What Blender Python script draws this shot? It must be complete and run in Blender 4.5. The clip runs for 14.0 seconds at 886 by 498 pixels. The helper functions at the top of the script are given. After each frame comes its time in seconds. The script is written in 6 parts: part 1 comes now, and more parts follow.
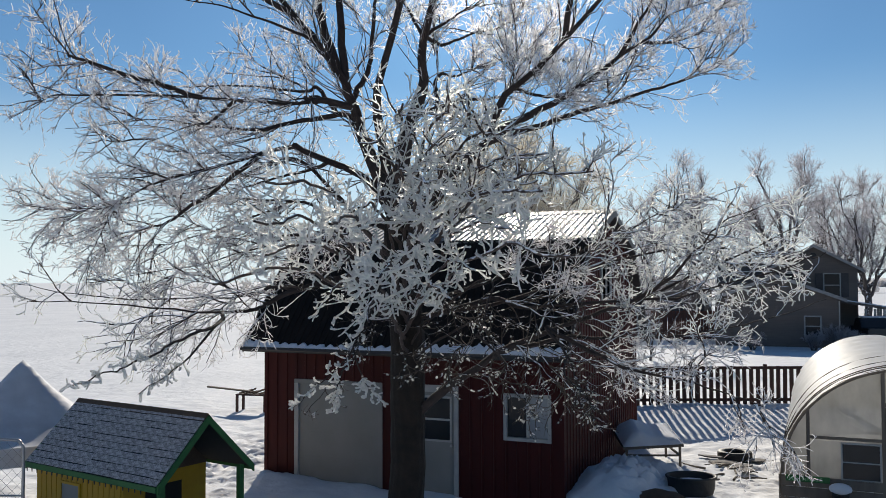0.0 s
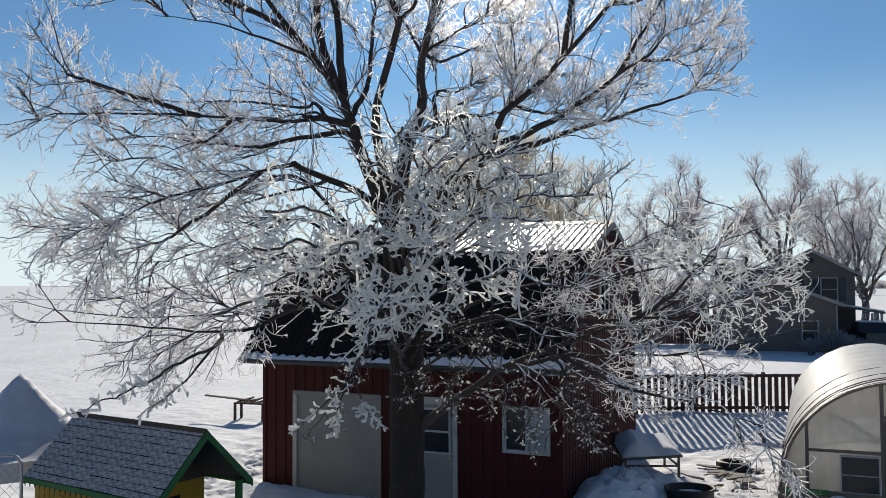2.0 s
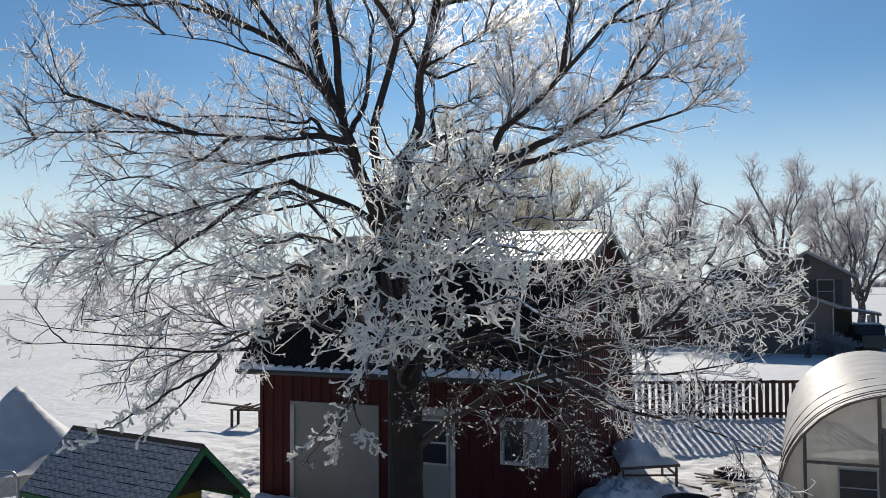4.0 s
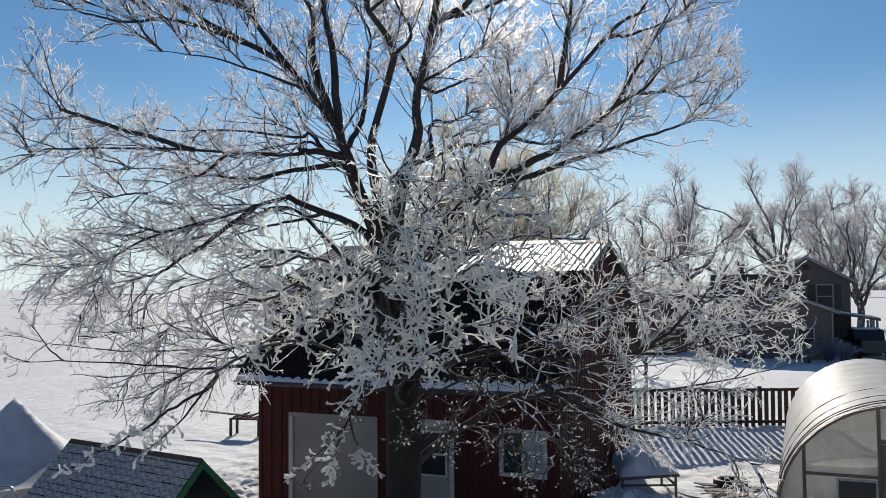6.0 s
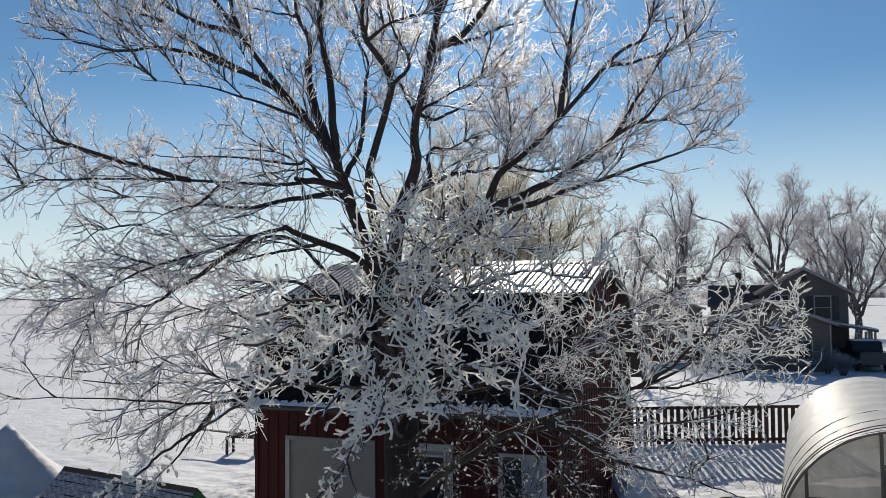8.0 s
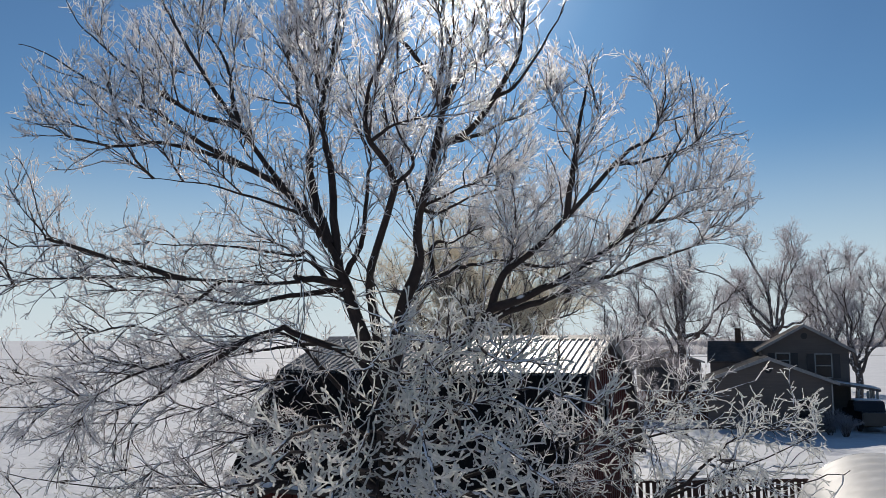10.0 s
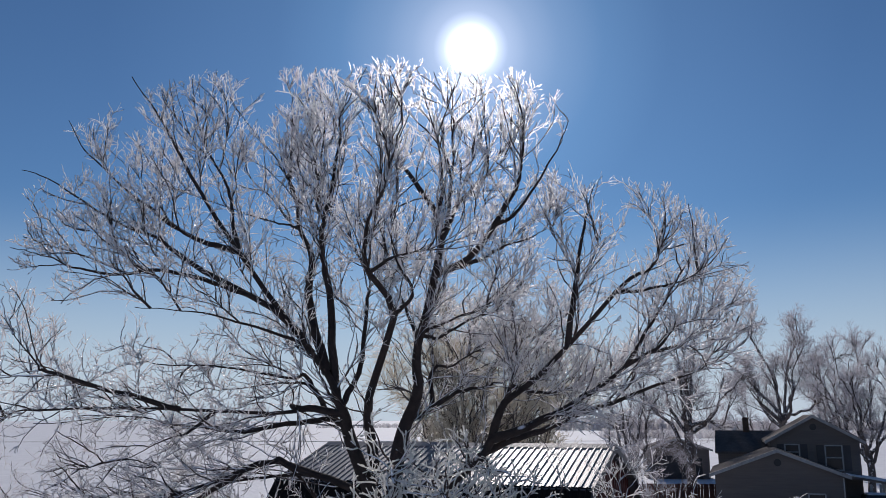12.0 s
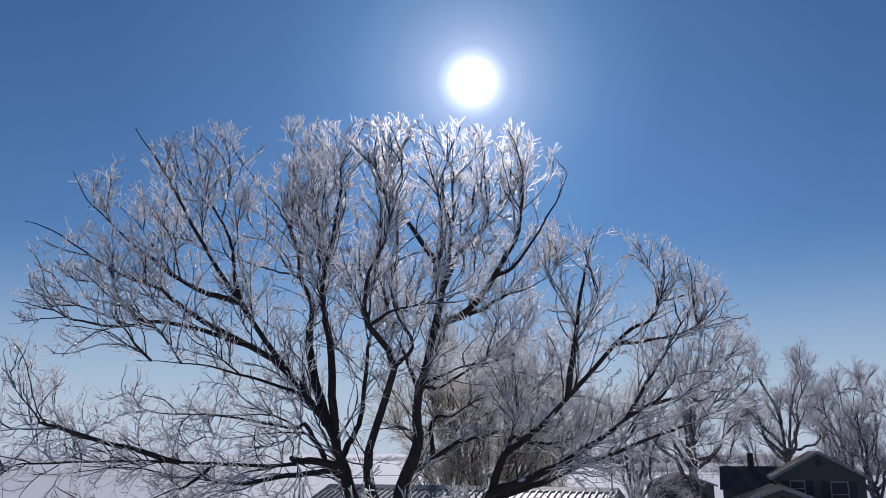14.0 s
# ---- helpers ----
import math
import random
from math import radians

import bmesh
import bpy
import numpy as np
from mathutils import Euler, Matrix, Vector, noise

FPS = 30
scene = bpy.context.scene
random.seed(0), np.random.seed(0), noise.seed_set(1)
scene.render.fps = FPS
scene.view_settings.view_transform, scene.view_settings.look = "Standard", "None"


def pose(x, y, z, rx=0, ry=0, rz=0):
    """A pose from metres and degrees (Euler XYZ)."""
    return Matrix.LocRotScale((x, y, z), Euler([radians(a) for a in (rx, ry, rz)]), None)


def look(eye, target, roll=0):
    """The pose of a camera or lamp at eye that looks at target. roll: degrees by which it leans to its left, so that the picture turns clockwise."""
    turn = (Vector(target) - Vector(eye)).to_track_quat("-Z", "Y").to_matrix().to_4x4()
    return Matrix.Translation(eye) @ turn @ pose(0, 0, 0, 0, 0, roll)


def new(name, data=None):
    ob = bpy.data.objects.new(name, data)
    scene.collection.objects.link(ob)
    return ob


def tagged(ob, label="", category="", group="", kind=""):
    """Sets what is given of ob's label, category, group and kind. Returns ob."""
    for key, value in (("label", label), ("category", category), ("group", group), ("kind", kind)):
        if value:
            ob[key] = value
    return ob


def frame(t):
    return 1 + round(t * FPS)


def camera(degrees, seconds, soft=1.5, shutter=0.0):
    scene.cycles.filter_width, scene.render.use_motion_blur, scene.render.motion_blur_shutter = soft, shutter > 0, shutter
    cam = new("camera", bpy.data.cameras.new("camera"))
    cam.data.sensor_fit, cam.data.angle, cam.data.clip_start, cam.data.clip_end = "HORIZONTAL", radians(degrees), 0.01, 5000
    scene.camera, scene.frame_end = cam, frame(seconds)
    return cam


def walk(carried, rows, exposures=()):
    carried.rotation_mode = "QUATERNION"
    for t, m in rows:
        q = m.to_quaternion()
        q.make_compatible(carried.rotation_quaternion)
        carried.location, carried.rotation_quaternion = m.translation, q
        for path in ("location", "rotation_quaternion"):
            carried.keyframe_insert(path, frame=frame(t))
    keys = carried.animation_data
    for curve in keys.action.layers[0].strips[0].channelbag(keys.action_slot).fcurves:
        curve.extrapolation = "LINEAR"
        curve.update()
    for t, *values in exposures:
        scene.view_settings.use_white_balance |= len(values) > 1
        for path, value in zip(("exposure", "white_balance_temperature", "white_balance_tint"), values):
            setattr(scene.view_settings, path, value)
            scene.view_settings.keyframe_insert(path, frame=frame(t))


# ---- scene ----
cam = camera(55.0, 14.0, soft=0.6)
PATH = [
    (0, (4.3, -15.574, 4.228), (3.507, -13.739, 4.303), -0.2),
    (0.5, (4.278, -15.58, 4.281), (3.489, -13.744, 4.357), -0.3),
    (1, (4.27, -15.583, 4.327), (3.483, -13.746, 4.404), -0.3),
    (1.5, (4.269, -15.592, 4.369), (3.483, -13.755, 4.448), -0.3),
    (2, (4.279, -15.58, 4.423), (3.492, -13.743, 4.503), -0.3),
    (2.5, (4.276, -15.567, 4.486), (3.489, -13.73, 4.566), -0.2),
    (3, (4.249, -15.573, 4.552), (3.468, -13.734, 4.628), -0.3),
    (5.5, (4.254, -15.546, 4.781), (3.476, -13.706, 4.862), -0.4),
    (6, (4.267, -15.554, 4.808), (3.489, -13.713, 4.894), -0.5),
    (6.5, (4.274, -15.557, 4.842), (3.499, -13.716, 4.934), -0.2),
    (7, (4.285, -15.552, 4.895), (3.506, -13.713, 4.99), -0.6),
    (9.5, (4.024, -15.236, 5.586), (3.264, -13.394, 5.753), -0.2),
    (10, (4.029, -15.230, 5.784), (3.269, -13.392, 5.993), -0.22),
    (10.5, (4.048, -15.222, 5.983), (3.289, -13.391, 6.250), -0.17),
    (11, (4.057, -15.199, 6.189), (3.299, -13.380, 6.528), -0.09),
    (11.5, (4.061, -15.191, 6.305), (3.305, -13.379, 6.681), -0.10),
    (12, (4.070, -15.204, 6.366), (3.314, -13.395, 6.759), -0.08),
    (12.5, (4.084, -15.223, 6.422), (3.329, -13.418, 6.833), -0.08),
    (13, (4.099, -15.243, 6.475), (3.344, -13.442, 6.904), -0.10),
    (13.5, (4.117, -15.263, 6.529), (3.362, -13.466, 6.977), -0.11),
    (14, (4.133, -15.284, 6.589), (3.378, -13.491, 7.054), -0.11),
]
walk(cam, [(t, look(eye, target, roll)) for t, eye, target, roll in PATH], [(0, 0.78, 7000, 9), (7, 0.72, 7000, 9), (9.5, 0.52, 6950, 10), (11, 0.29, 6650, 14), (14, 0.11, 6100, 18)])

# ---- light and sky ----
SUN = Vector((-0.3209, 0.8512, 0.4152)).normalized()
SUN_EL, SUN_ROT = math.asin(SUN.z), math.atan2(SUN.x, SUN.y)


def build_world():
    world = bpy.data.worlds.new("winter_sky")
    scene.world = world
    world.use_nodes = True
    nt = world.node_tree
    nt.nodes.clear()
    out = nt.nodes.new("ShaderNodeOutputWorld")
    sky = nt.nodes.new("ShaderNodeTexSky")
    sky.sky_type = "NISHITA"
    sky.sun_disc = False
    sky.sun_elevation, sky.sun_rotation = SUN_EL, SUN_ROT
    sky.altitude, sky.air_density, sky.dust_density, sky.ozone_density = 200, 1.0, 0.0, 4.0
    bg = nt.nodes.new("ShaderNodeBackground")
    bg.inputs["Strength"].default_value = SKY_STRENGTH
    tint = nt.nodes.new("ShaderNodeMix")
    tint.data_type, tint.blend_type = "RGBA", "MULTIPLY"
    tint.inputs[0].default_value = 1.0
    tint.inputs[7].default_value = (0.77, 1.00, 1.14, 1)
    nt.links.new(sky.outputs["Color"], tint.inputs[6])
    tc = nt.nodes.new("ShaderNodeTexCoord")
    sep = nt.nodes.new("ShaderNodeSeparateXYZ")
    nt.links.new(tc.outputs["Generated"], sep.inputs[0])
    low = nt.nodes.new("ShaderNodeMapRange")
    low.interpolation_type = "SMOOTHSTEP"
    low.inputs["From Min"].default_value, low.inputs["From Max"].default_value = -0.03, 0.25
    low.inputs["To Min"].default_value, low.inputs["To Max"].default_value = 0.97, 0.0
    nt.links.new(sep.outputs["Z"], low.inputs["Value"])
    haze = nt.nodes.new("ShaderNodeMix")
    haze.data_type = "RGBA"
    # the haze is bright towards the sun and dull away from it
    away = nt.nodes.new("ShaderNodeMapRange")
    away.interpolation_type = "SMOOTHSTEP"
    away.inputs["From Min"].default_value, away.inputs["From Max"].default_value = 0.9, 2.0
    hazy = nt.nodes.new("ShaderNodeMix")
    hazy.data_type = "RGBA"
    hazy.inputs[6].default_value, hazy.inputs[7].default_value = (10.2, 12.1, 13.6, 1), (3.0, 3.3, 3.8, 1)
    nt.links.new(away.outputs["Result"], hazy.inputs[0])
    nt.links.new(hazy.outputs[2], haze.inputs[7])
    nt.links.new(low.outputs["Result"], haze.inputs[0])
    nt.links.new(tint.outputs[2], haze.inputs[6])
    nt.links.new(haze.outputs[2], bg.inputs["Color"])
    # the sun's face and the bright air round it
    dot = nt.nodes.new("ShaderNodeVectorMath")
    dot.operation = "DOT_PRODUCT"
    dot.inputs[1].default_value = SUN
    nt.links.new(tc.outputs["Generated"], dot.inputs[0])
    ang = nt.nodes.new("ShaderNodeMath")
    ang.operation = "ARCCOSINE"
    nt.links.new(dot.outputs["Value"], ang.inputs[0])
    ramp = nt.nodes.new("ShaderNodeMapRange")
    ramp.inputs["From Min"].default_value, ramp.inputs["From Max"].default_value = 0.0, 1.0
    ramp.inputs["To Min"].default_value, ramp.inputs["To Max"].default_value = 0.0, 1.0
    nt.links.new(ang.outputs[0], ramp.inputs["Value"])
    nt.links.new(ang.outputs[0], away.inputs["Value"])
    cr = nt.nodes.new("ShaderNodeValToRGB")
    els = cr.color_ramp.elements
    els[0].position, els[0].color = 0.0, (1, 1, 1, 1)
    els[1].position, els[1].color = 1.0, (0, 0, 0, 1)
    for p, v in ((0.011, 1.0), (0.021, 0.5), (0.029, 0.25), (0.042, 0.135), (0.066, 0.09), (0.10, 0.058), (0.15, 0.032), (0.22, 0.015), (0.40, 0.003), (0.65, 0.0005)):
        e = els.new(p)
        far = min(1.0, p / 0.15)
        e.color = (v * (1 - 0.45 * far), v, v * (1 + 0.4 * far), 1)
    nt.links.new(ramp.outputs["Result"], cr.inputs["Fac"])
    glow = nt.nodes.new("ShaderNodeBackground")
    glow.inputs["Strength"].default_value = 3.0
    nt.links.new(cr.outputs["Color"], glow.inputs["Color"])
    add = nt.nodes.new("ShaderNodeAddShader")
    nt.links.new(bg.outputs[0], add.inputs[0])
    nt.links.new(glow.outputs[0], add.inputs[1])
    nt.links.new(add.outputs[0], out.inputs["Surface"])


SKY_STRENGTH = 0.043
build_world()
sun_lamp = new("sun", bpy.data.lights.new("sun", "SUN"))
sun_lamp.data.energy, sun_lamp.data.angle, sun_lamp.data.color = 3.1, radians(0.53), (1.0, 0.95, 0.88)
sun_lamp.matrix_world = SUN.to_track_quat("Z", "Y").to_matrix().to_4x4()


# ---- materials ----
def mat(name, c1, c2=None, scale=6.0, rough=0.7, metal=0.0, bump=0.25, bscale=None, translucent=0.0, stretch=(1, 1, 1), alpha=1.0,
        rand=0.0, dist=0.02, spec=0.5, forward=0.0, island=0.0):
    """A surface of two colours mixed by noise at two scales, with fine relief; rand shifts the tone from piece to piece."""
    m = bpy.data.materials.new(name)
    m.use_nodes = True
    nt = m.node_tree
    bs = nt.nodes["Principled BSDF"]
    out = nt.nodes["Material Output"]
    c2 = c2 or tuple(v * 0.75 for v in c1)
    tc = nt.nodes.new("ShaderNodeTexCoord")
    mp = nt.nodes.new("ShaderNodeMapping")
    mp.inputs["Scale"].default_value = stretch
    nt.links.new(tc.outputs["Object"], mp.inputs["Vector"])
    n1 = nt.nodes.new("ShaderNodeTexNoise")
    n1.inputs["Scale"].default_value, n1.inputs["Detail"].default_value = scale, 6
    n2 = nt.nodes.new("ShaderNodeTexNoise")
    n2.inputs["Scale"].default_value, n2.inputs["Detail"].default_value = scale * 0.17, 3
    for n in (n1, n2):
        nt.links.new(mp.outputs[0], n.inputs["Vector"])
    mixf = nt.nodes.new("ShaderNodeMath")
    mixf.operation = "ADD"
    nt.links.new(n1.outputs["Fac"], mixf.inputs[0])
    nt.links.new(n2.outputs["Fac"], mixf.inputs[1])
    last = mixf.outputs[0]
    if rand:
        oi = nt.nodes.new("ShaderNodeObjectInfo")
        k = nt.nodes.new("ShaderNodeMath")
        k.operation = "MULTIPLY_ADD"
        nt.links.new(oi.outputs["Random"], k.inputs[0])
        k.inputs[1].default_value = rand
        nt.links.new(last, k.inputs[2])
        last = k.outputs[0]
    if island:
        geo = nt.nodes.new("ShaderNodeNewGeometry")
        k = nt.nodes.new("ShaderNodeMath")
        k.operation = "MULTIPLY_ADD"
        nt.links.new(geo.outputs["Random Per Island"], k.inputs[0])
        k.inputs[1].default_value = island
        nt.links.new(last, k.inputs[2])
        last = k.outputs[0]
    mr = nt.nodes.new("ShaderNodeMapRange")
    mr.inputs["From Min"].default_value, mr.inputs["From Max"].default_value = 0.7, 1.3 + rand + island
    nt.links.new(last, mr.inputs["Value"])
    mix = nt.nodes.new("ShaderNodeMix")
    mix.data_type = "RGBA"
    mix.inputs[6].default_value, mix.inputs[7].default_value = (*c1, 1), (*c2, 1)
    nt.links.new(mr.outputs["Result"], mix.inputs[0])
    nt.links.new(mix.outputs[2], bs.inputs["Base Color"])
    bs.inputs["Roughness"].default_value, bs.inputs["Metallic"].default_value = rough, metal
    bs.inputs["Specular IOR Level"].default_value = spec
    if bump:
        nb = nt.nodes.new("ShaderNodeTexNoise")
        nb.inputs["Scale"].default_value, nb.inputs["Detail"].default_value = bscale or scale * 3, 5
        nt.links.new(mp.outputs[0], nb.inputs["Vector"])
        bp = nt.nodes.new("ShaderNodeBump")
        bp.inputs["Strength"].default_value, bp.inputs["Distance"].default_value = bump, dist
        nt.links.new(nb.outputs["Fac"], bp.inputs["Height"])
        nt.links.new(bp.outputs[0], bs.inputs["Normal"])
    sh = bs.outputs[0]
    if translucent:
        tr = nt.nodes.new("ShaderNodeBsdfTranslucent")
        nt.links.new(mix.outputs[2], tr.inputs["Color"])
        ms = nt.nodes.new("ShaderNodeMixShader")
        ms.inputs[0].default_value = translucent
        nt.links.new(sh, ms.inputs[1])
        nt.links.new(tr.outputs[0], ms.inputs[2])
        sh = ms.outputs[0]
    if forward:
        rf = nt.nodes.new("ShaderNodeBsdfRefraction")
        rf.inputs["IOR"].default_value, rf.inputs["Roughness"].default_value = 1.12, 0.75
        nt.links.new(mix.outputs[2], rf.inputs["Color"])
        ms = nt.nodes.new("ShaderNodeMixShader")
        ms.inputs[0].default_value = forward
        nt.links.new(sh, ms.inputs[1])
        nt.links.new(rf.outputs[0], ms.inputs[2])
        sh = ms.outputs[0]
    if alpha < 1:
        tp = nt.nodes.new("ShaderNodeBsdfTransparent")
        ms = nt.nodes.new("ShaderNodeMixShader")
        ms.inputs[0].default_value = alpha
        nt.links.new(tp.outputs[0], ms.inputs[1])
        nt.links.new(sh, ms.inputs[2])
        sh = ms.outputs[0]
    nt.links.new(sh, out.inputs["Surface"])
    return m


def bark_mat(name, bark, bark2, amount, wind=(-0.1, -0.75, 0.55), frost=(0.86, 0.88, 0.92)):
    """Bark with rime grown on its windward and upper side."""
    m = mat(name, bark, bark2, 9, 0.9, bump=0.6, bscale=30)
    nt = m.node_tree
    bs = nt.nodes["Principled BSDF"]
    old = bs.inputs["Base Color"].links[0].from_socket
    geo = nt.nodes.new("ShaderNodeNewGeometry")
    dot = nt.nodes.new("ShaderNodeVectorMath")
    dot.operation = "DOT_PRODUCT"
    dot.inputs[1].default_value = Vector(wind).normalized()
    nt.links.new(geo.outputs["Normal"], dot.inputs[0])
    tc = nt.nodes.new("ShaderNodeTexCoord")
    ns = nt.nodes.new("ShaderNodeTexNoise")
    ns.inputs["Scale"].default_value, ns.inputs["Detail"].default_value = 7, 4
    nt.links.new(tc.outputs["Object"], ns.inputs["Vector"])
    ma = nt.nodes.new("ShaderNodeMath")
    ma.operation = "MULTIPLY_ADD"
    nt.links.new(ns.outputs["Fac"], ma.inputs[0])
    ma.inputs[1].default_value = 2.2
    nt.links.new(dot.outputs["Value"], ma.inputs[2])
    mr = nt.nodes.new("ShaderNodeMapRange")
    mr.inputs["From Min"].default_value, mr.inputs["From Max"].default_value = 2.0 - amount, 2.25 - amount
    nt.links.new(ma.outputs[0], mr.inputs["Value"])
    mix = nt.nodes.new("ShaderNodeMix")
    mix.data_type = "RGBA"
    nt.links.new(mr.outputs["Result"], mix.inputs[0])
    nt.links.new(old, mix.inputs[6])
    mix.inputs[7].default_value = (*frost, 1)
    nt.links.new(mix.outputs[2], bs.inputs["Base Color"])
    return m


SNOW = mat("snow", (0.77, 0.78, 0.80), (0.65, 0.665, 0.69), 1.3, 0.8, spec=0.1, bump=0.5, bscale=2.2, dist=0.15)
SNOW_CAP = mat("snow_cap", (0.86, 0.87, 0.9), (0.8, 0.82, 0.87), 5, 0.75, spec=0.15, bump=0.4, bscale=14, translucent=0.15)
FROST = mat("rime", (0.98, 0.975, 0.95), (0.88, 0.87, 0.85), 14, 0.75, bump=0.6, bscale=60, translucent=0.65, forward=0.45, alpha=0.95, island=0.9)
FROST_THIN = mat("thin_rime", (0.98, 0.97, 0.97), (0.84, 0.81, 0.81), 10, 0.8, bump=0.3, bscale=60, translucent=0.75, forward=0.22, alpha=0.9, island=0.8)
# the trunk's shade is in this bark's colour, darker than BARK on the limbs
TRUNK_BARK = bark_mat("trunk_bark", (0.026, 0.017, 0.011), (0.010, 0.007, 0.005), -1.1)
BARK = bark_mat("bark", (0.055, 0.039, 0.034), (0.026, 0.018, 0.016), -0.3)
BARK_FINE = bark_mat("fine_bark", (0.085, 0.06, 0.052), (0.042, 0.03, 0.026), 0.4)
# bark of the far trees, lightened: distance haze is mixed into the colour
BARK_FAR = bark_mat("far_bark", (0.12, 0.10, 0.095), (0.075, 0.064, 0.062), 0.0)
BARK_LOW = bark_mat("shaded_bark", (0.10, 0.075, 0.055), (0.06, 0.045, 0.035), 0.05, (0, -0.2, 1))
BARK_RIMED = bark_mat("rimed_bark", (0.10, 0.07, 0.06), (0.05, 0.035, 0.03), 0.4)
PALE_PANE = mat("pale_window_pane", (0.34, 0.36, 0.38), (0.25, 0.27, 0.29), 3, 0.1, bump=0.05)
# grey-lavender twigs: rime, plus distance haze put into the colour
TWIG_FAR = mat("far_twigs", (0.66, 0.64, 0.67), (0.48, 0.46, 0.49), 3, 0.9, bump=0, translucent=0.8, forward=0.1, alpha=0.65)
TWIG_TAN = mat("tan_twigs", (0.85, 0.80, 0.70), (0.66, 0.60, 0.50), 3, 0.9, bump=0, translucent=0.8, alpha=0.8)
RED = mat("red_metal_siding", (0.060, 0.008, 0.007), (0.042, 0.006, 0.006), 2.5, 0.6, bump=0.1, stretch=(3, 3, 0.4), spec=0.2)
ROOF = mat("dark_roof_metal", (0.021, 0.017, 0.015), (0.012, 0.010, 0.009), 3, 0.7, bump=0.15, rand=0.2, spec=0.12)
# upper slopes, paler than ROOF: frost, and the sun's glare put into the colour
ROOF_TOP = mat("frost_and_glare_roof_metal", (0.09, 0.09, 0.095), (0.19, 0.19, 0.20), 2.6, 0.5, metal=0.0, spec=0.5, bump=0.3, stretch=(4, 0.5, 1), rand=0.2)
TRIM = mat("dark_trim", (0.05, 0.045, 0.05), (0.03, 0.028, 0.03), 5, 0.5, bump=0.1)
GUTTER = mat("gutter_metal", (0.035, 0.034, 0.036), (0.022, 0.021, 0.023), 5, 0.5, metal=0.1, bump=0.1)
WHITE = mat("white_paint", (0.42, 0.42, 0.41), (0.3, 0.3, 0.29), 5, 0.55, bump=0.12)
# white doors and trim dimmed to grey: the front's shade is in the colour
SHADED_WHITE = mat("shaded_white", (0.22, 0.225, 0.22), (0.18, 0.185, 0.18), 2, 0.5, bump=0.08)
GLASS = mat("dark_glass", (0.02, 0.022, 0.025), (0.03, 0.032, 0.035), 2, 0.12, bump=0.05, spec=0.25)
DARK = mat("painted_inside_shade", (0.015, 0.013, 0.012), (0.02, 0.018, 0.016), 3, 0.9, bump=0)
GREY_WOOD = mat("weathered_wood", (0.20, 0.165, 0.13), (0.11, 0.09, 0.075), 9, 0.85, bump=0.4, stretch=(1, 1, 0.2), rand=0.2)
FENCE_WOOD = mat("dark_stained_wood", (0.075, 0.035, 0.026), (0.045, 0.022, 0.018), 9, 0.85, bump=0.4, stretch=(2, 2, 0.3), rand=0.25)
FENCE_FAR = mat("reddish_fence_wood", (0.15, 0.065, 0.045), (0.09, 0.04, 0.03), 5, 0.85, bump=0.3, rand=0.3)
YELLOW = mat("yellow_paint", (0.50, 0.29, 0.012), (0.38, 0.21, 0.010), 6, 0.65, bump=0.15, rand=0.15)
GREEN = mat("green_paint", (0.03, 0.16, 0.04), (0.02, 0.11, 0.03), 6, 0.6, bump=0.15)
SHINGLE = mat("frosted_shingle", (0.035, 0.032, 0.034), (0.70, 0.68, 0.70), 80, 0.9, bump=0.6, bscale=90, rand=0.06)
SHINGLE_D = mat("shingle_underlay", (0.03, 0.028, 0.03), (0.02, 0.02, 0.02), 12, 0.9)
PLASTIC = mat("greenhouse_film", (0.84, 0.84, 0.84), (0.68, 0.68, 0.66), 1.6, 0.55, bump=0.25, bscale=3, translucent=0.5, stretch=(1, 0.3, 2), dist=0.05, spec=0.35)
# dark mottling: brownish stains, and the shading of creases put into the colour
FILM = mat("clear_film", (0.66, 0.62, 0.54), (0.30, 0.27, 0.22), 2.6, 0.2, bump=0.5, bscale=1.3, translucent=0.6, alpha=0.85, dist=0.1, stretch=(1, 1, 0.5))
RUBBER = mat("black_rubber", (0.018, 0.018, 0.02), (0.03, 0.03, 0.03), 8, 0.65, bump=0.2)
SIDING = mat("grey_siding", (0.18, 0.152, 0.138), (0.14, 0.119, 0.108), 3, 0.7, bump=0.2, stretch=(0.3, 0.3, 4), spec=0.2)
FROSTED_EDGE = mat("frosted_board", (0.42, 0.41, 0.40), (0.25, 0.24, 0.235), 6, 0.8, bump=0.2, stretch=(1, 1, 1))
ROOF_HOUSE = mat("asphalt_shingles", (0.15, 0.13, 0.12), (0.09, 0.08, 0.075), 4, 1.0, bump=0.3, spec=0.05)
TARP = mat("snowy_tarp", (0.62, 0.63, 0.67), (0.42, 0.42, 0.46), 3, 0.8, bump=0.3)
STEEL = mat("galvanised_steel", (0.4, 0.4, 0.41), (0.28, 0.28, 0.29), 12, 0.4, metal=0.8, bump=0.1)
BROWN = mat("brown_burlap", (0.13, 0.08, 0.05), (0.08, 0.05, 0.035), 8, 0.9, bump=0.5)
OLD_MAT = mat("torn_mat", (0.07, 0.06, 0.055), (0.22, 0.21, 0.21), 9, 0.9, bump=0.5)
CAR_DARK = mat("dark_car_paint", (0.02, 0.022, 0.028), (0.03, 0.03, 0.035), 3, 0.25, bump=0.02)
CAR_WHITE = mat("white_car_paint", (0.7, 0.7, 0.72), (0.62, 0.62, 0.64), 3, 0.3, bump=0.02)
FIELD_LINE = mat("bare_stubble", (0.42, 0.40, 0.38), (0.62, 0.62, 0.63), 0.6, 0.9, bump=0)
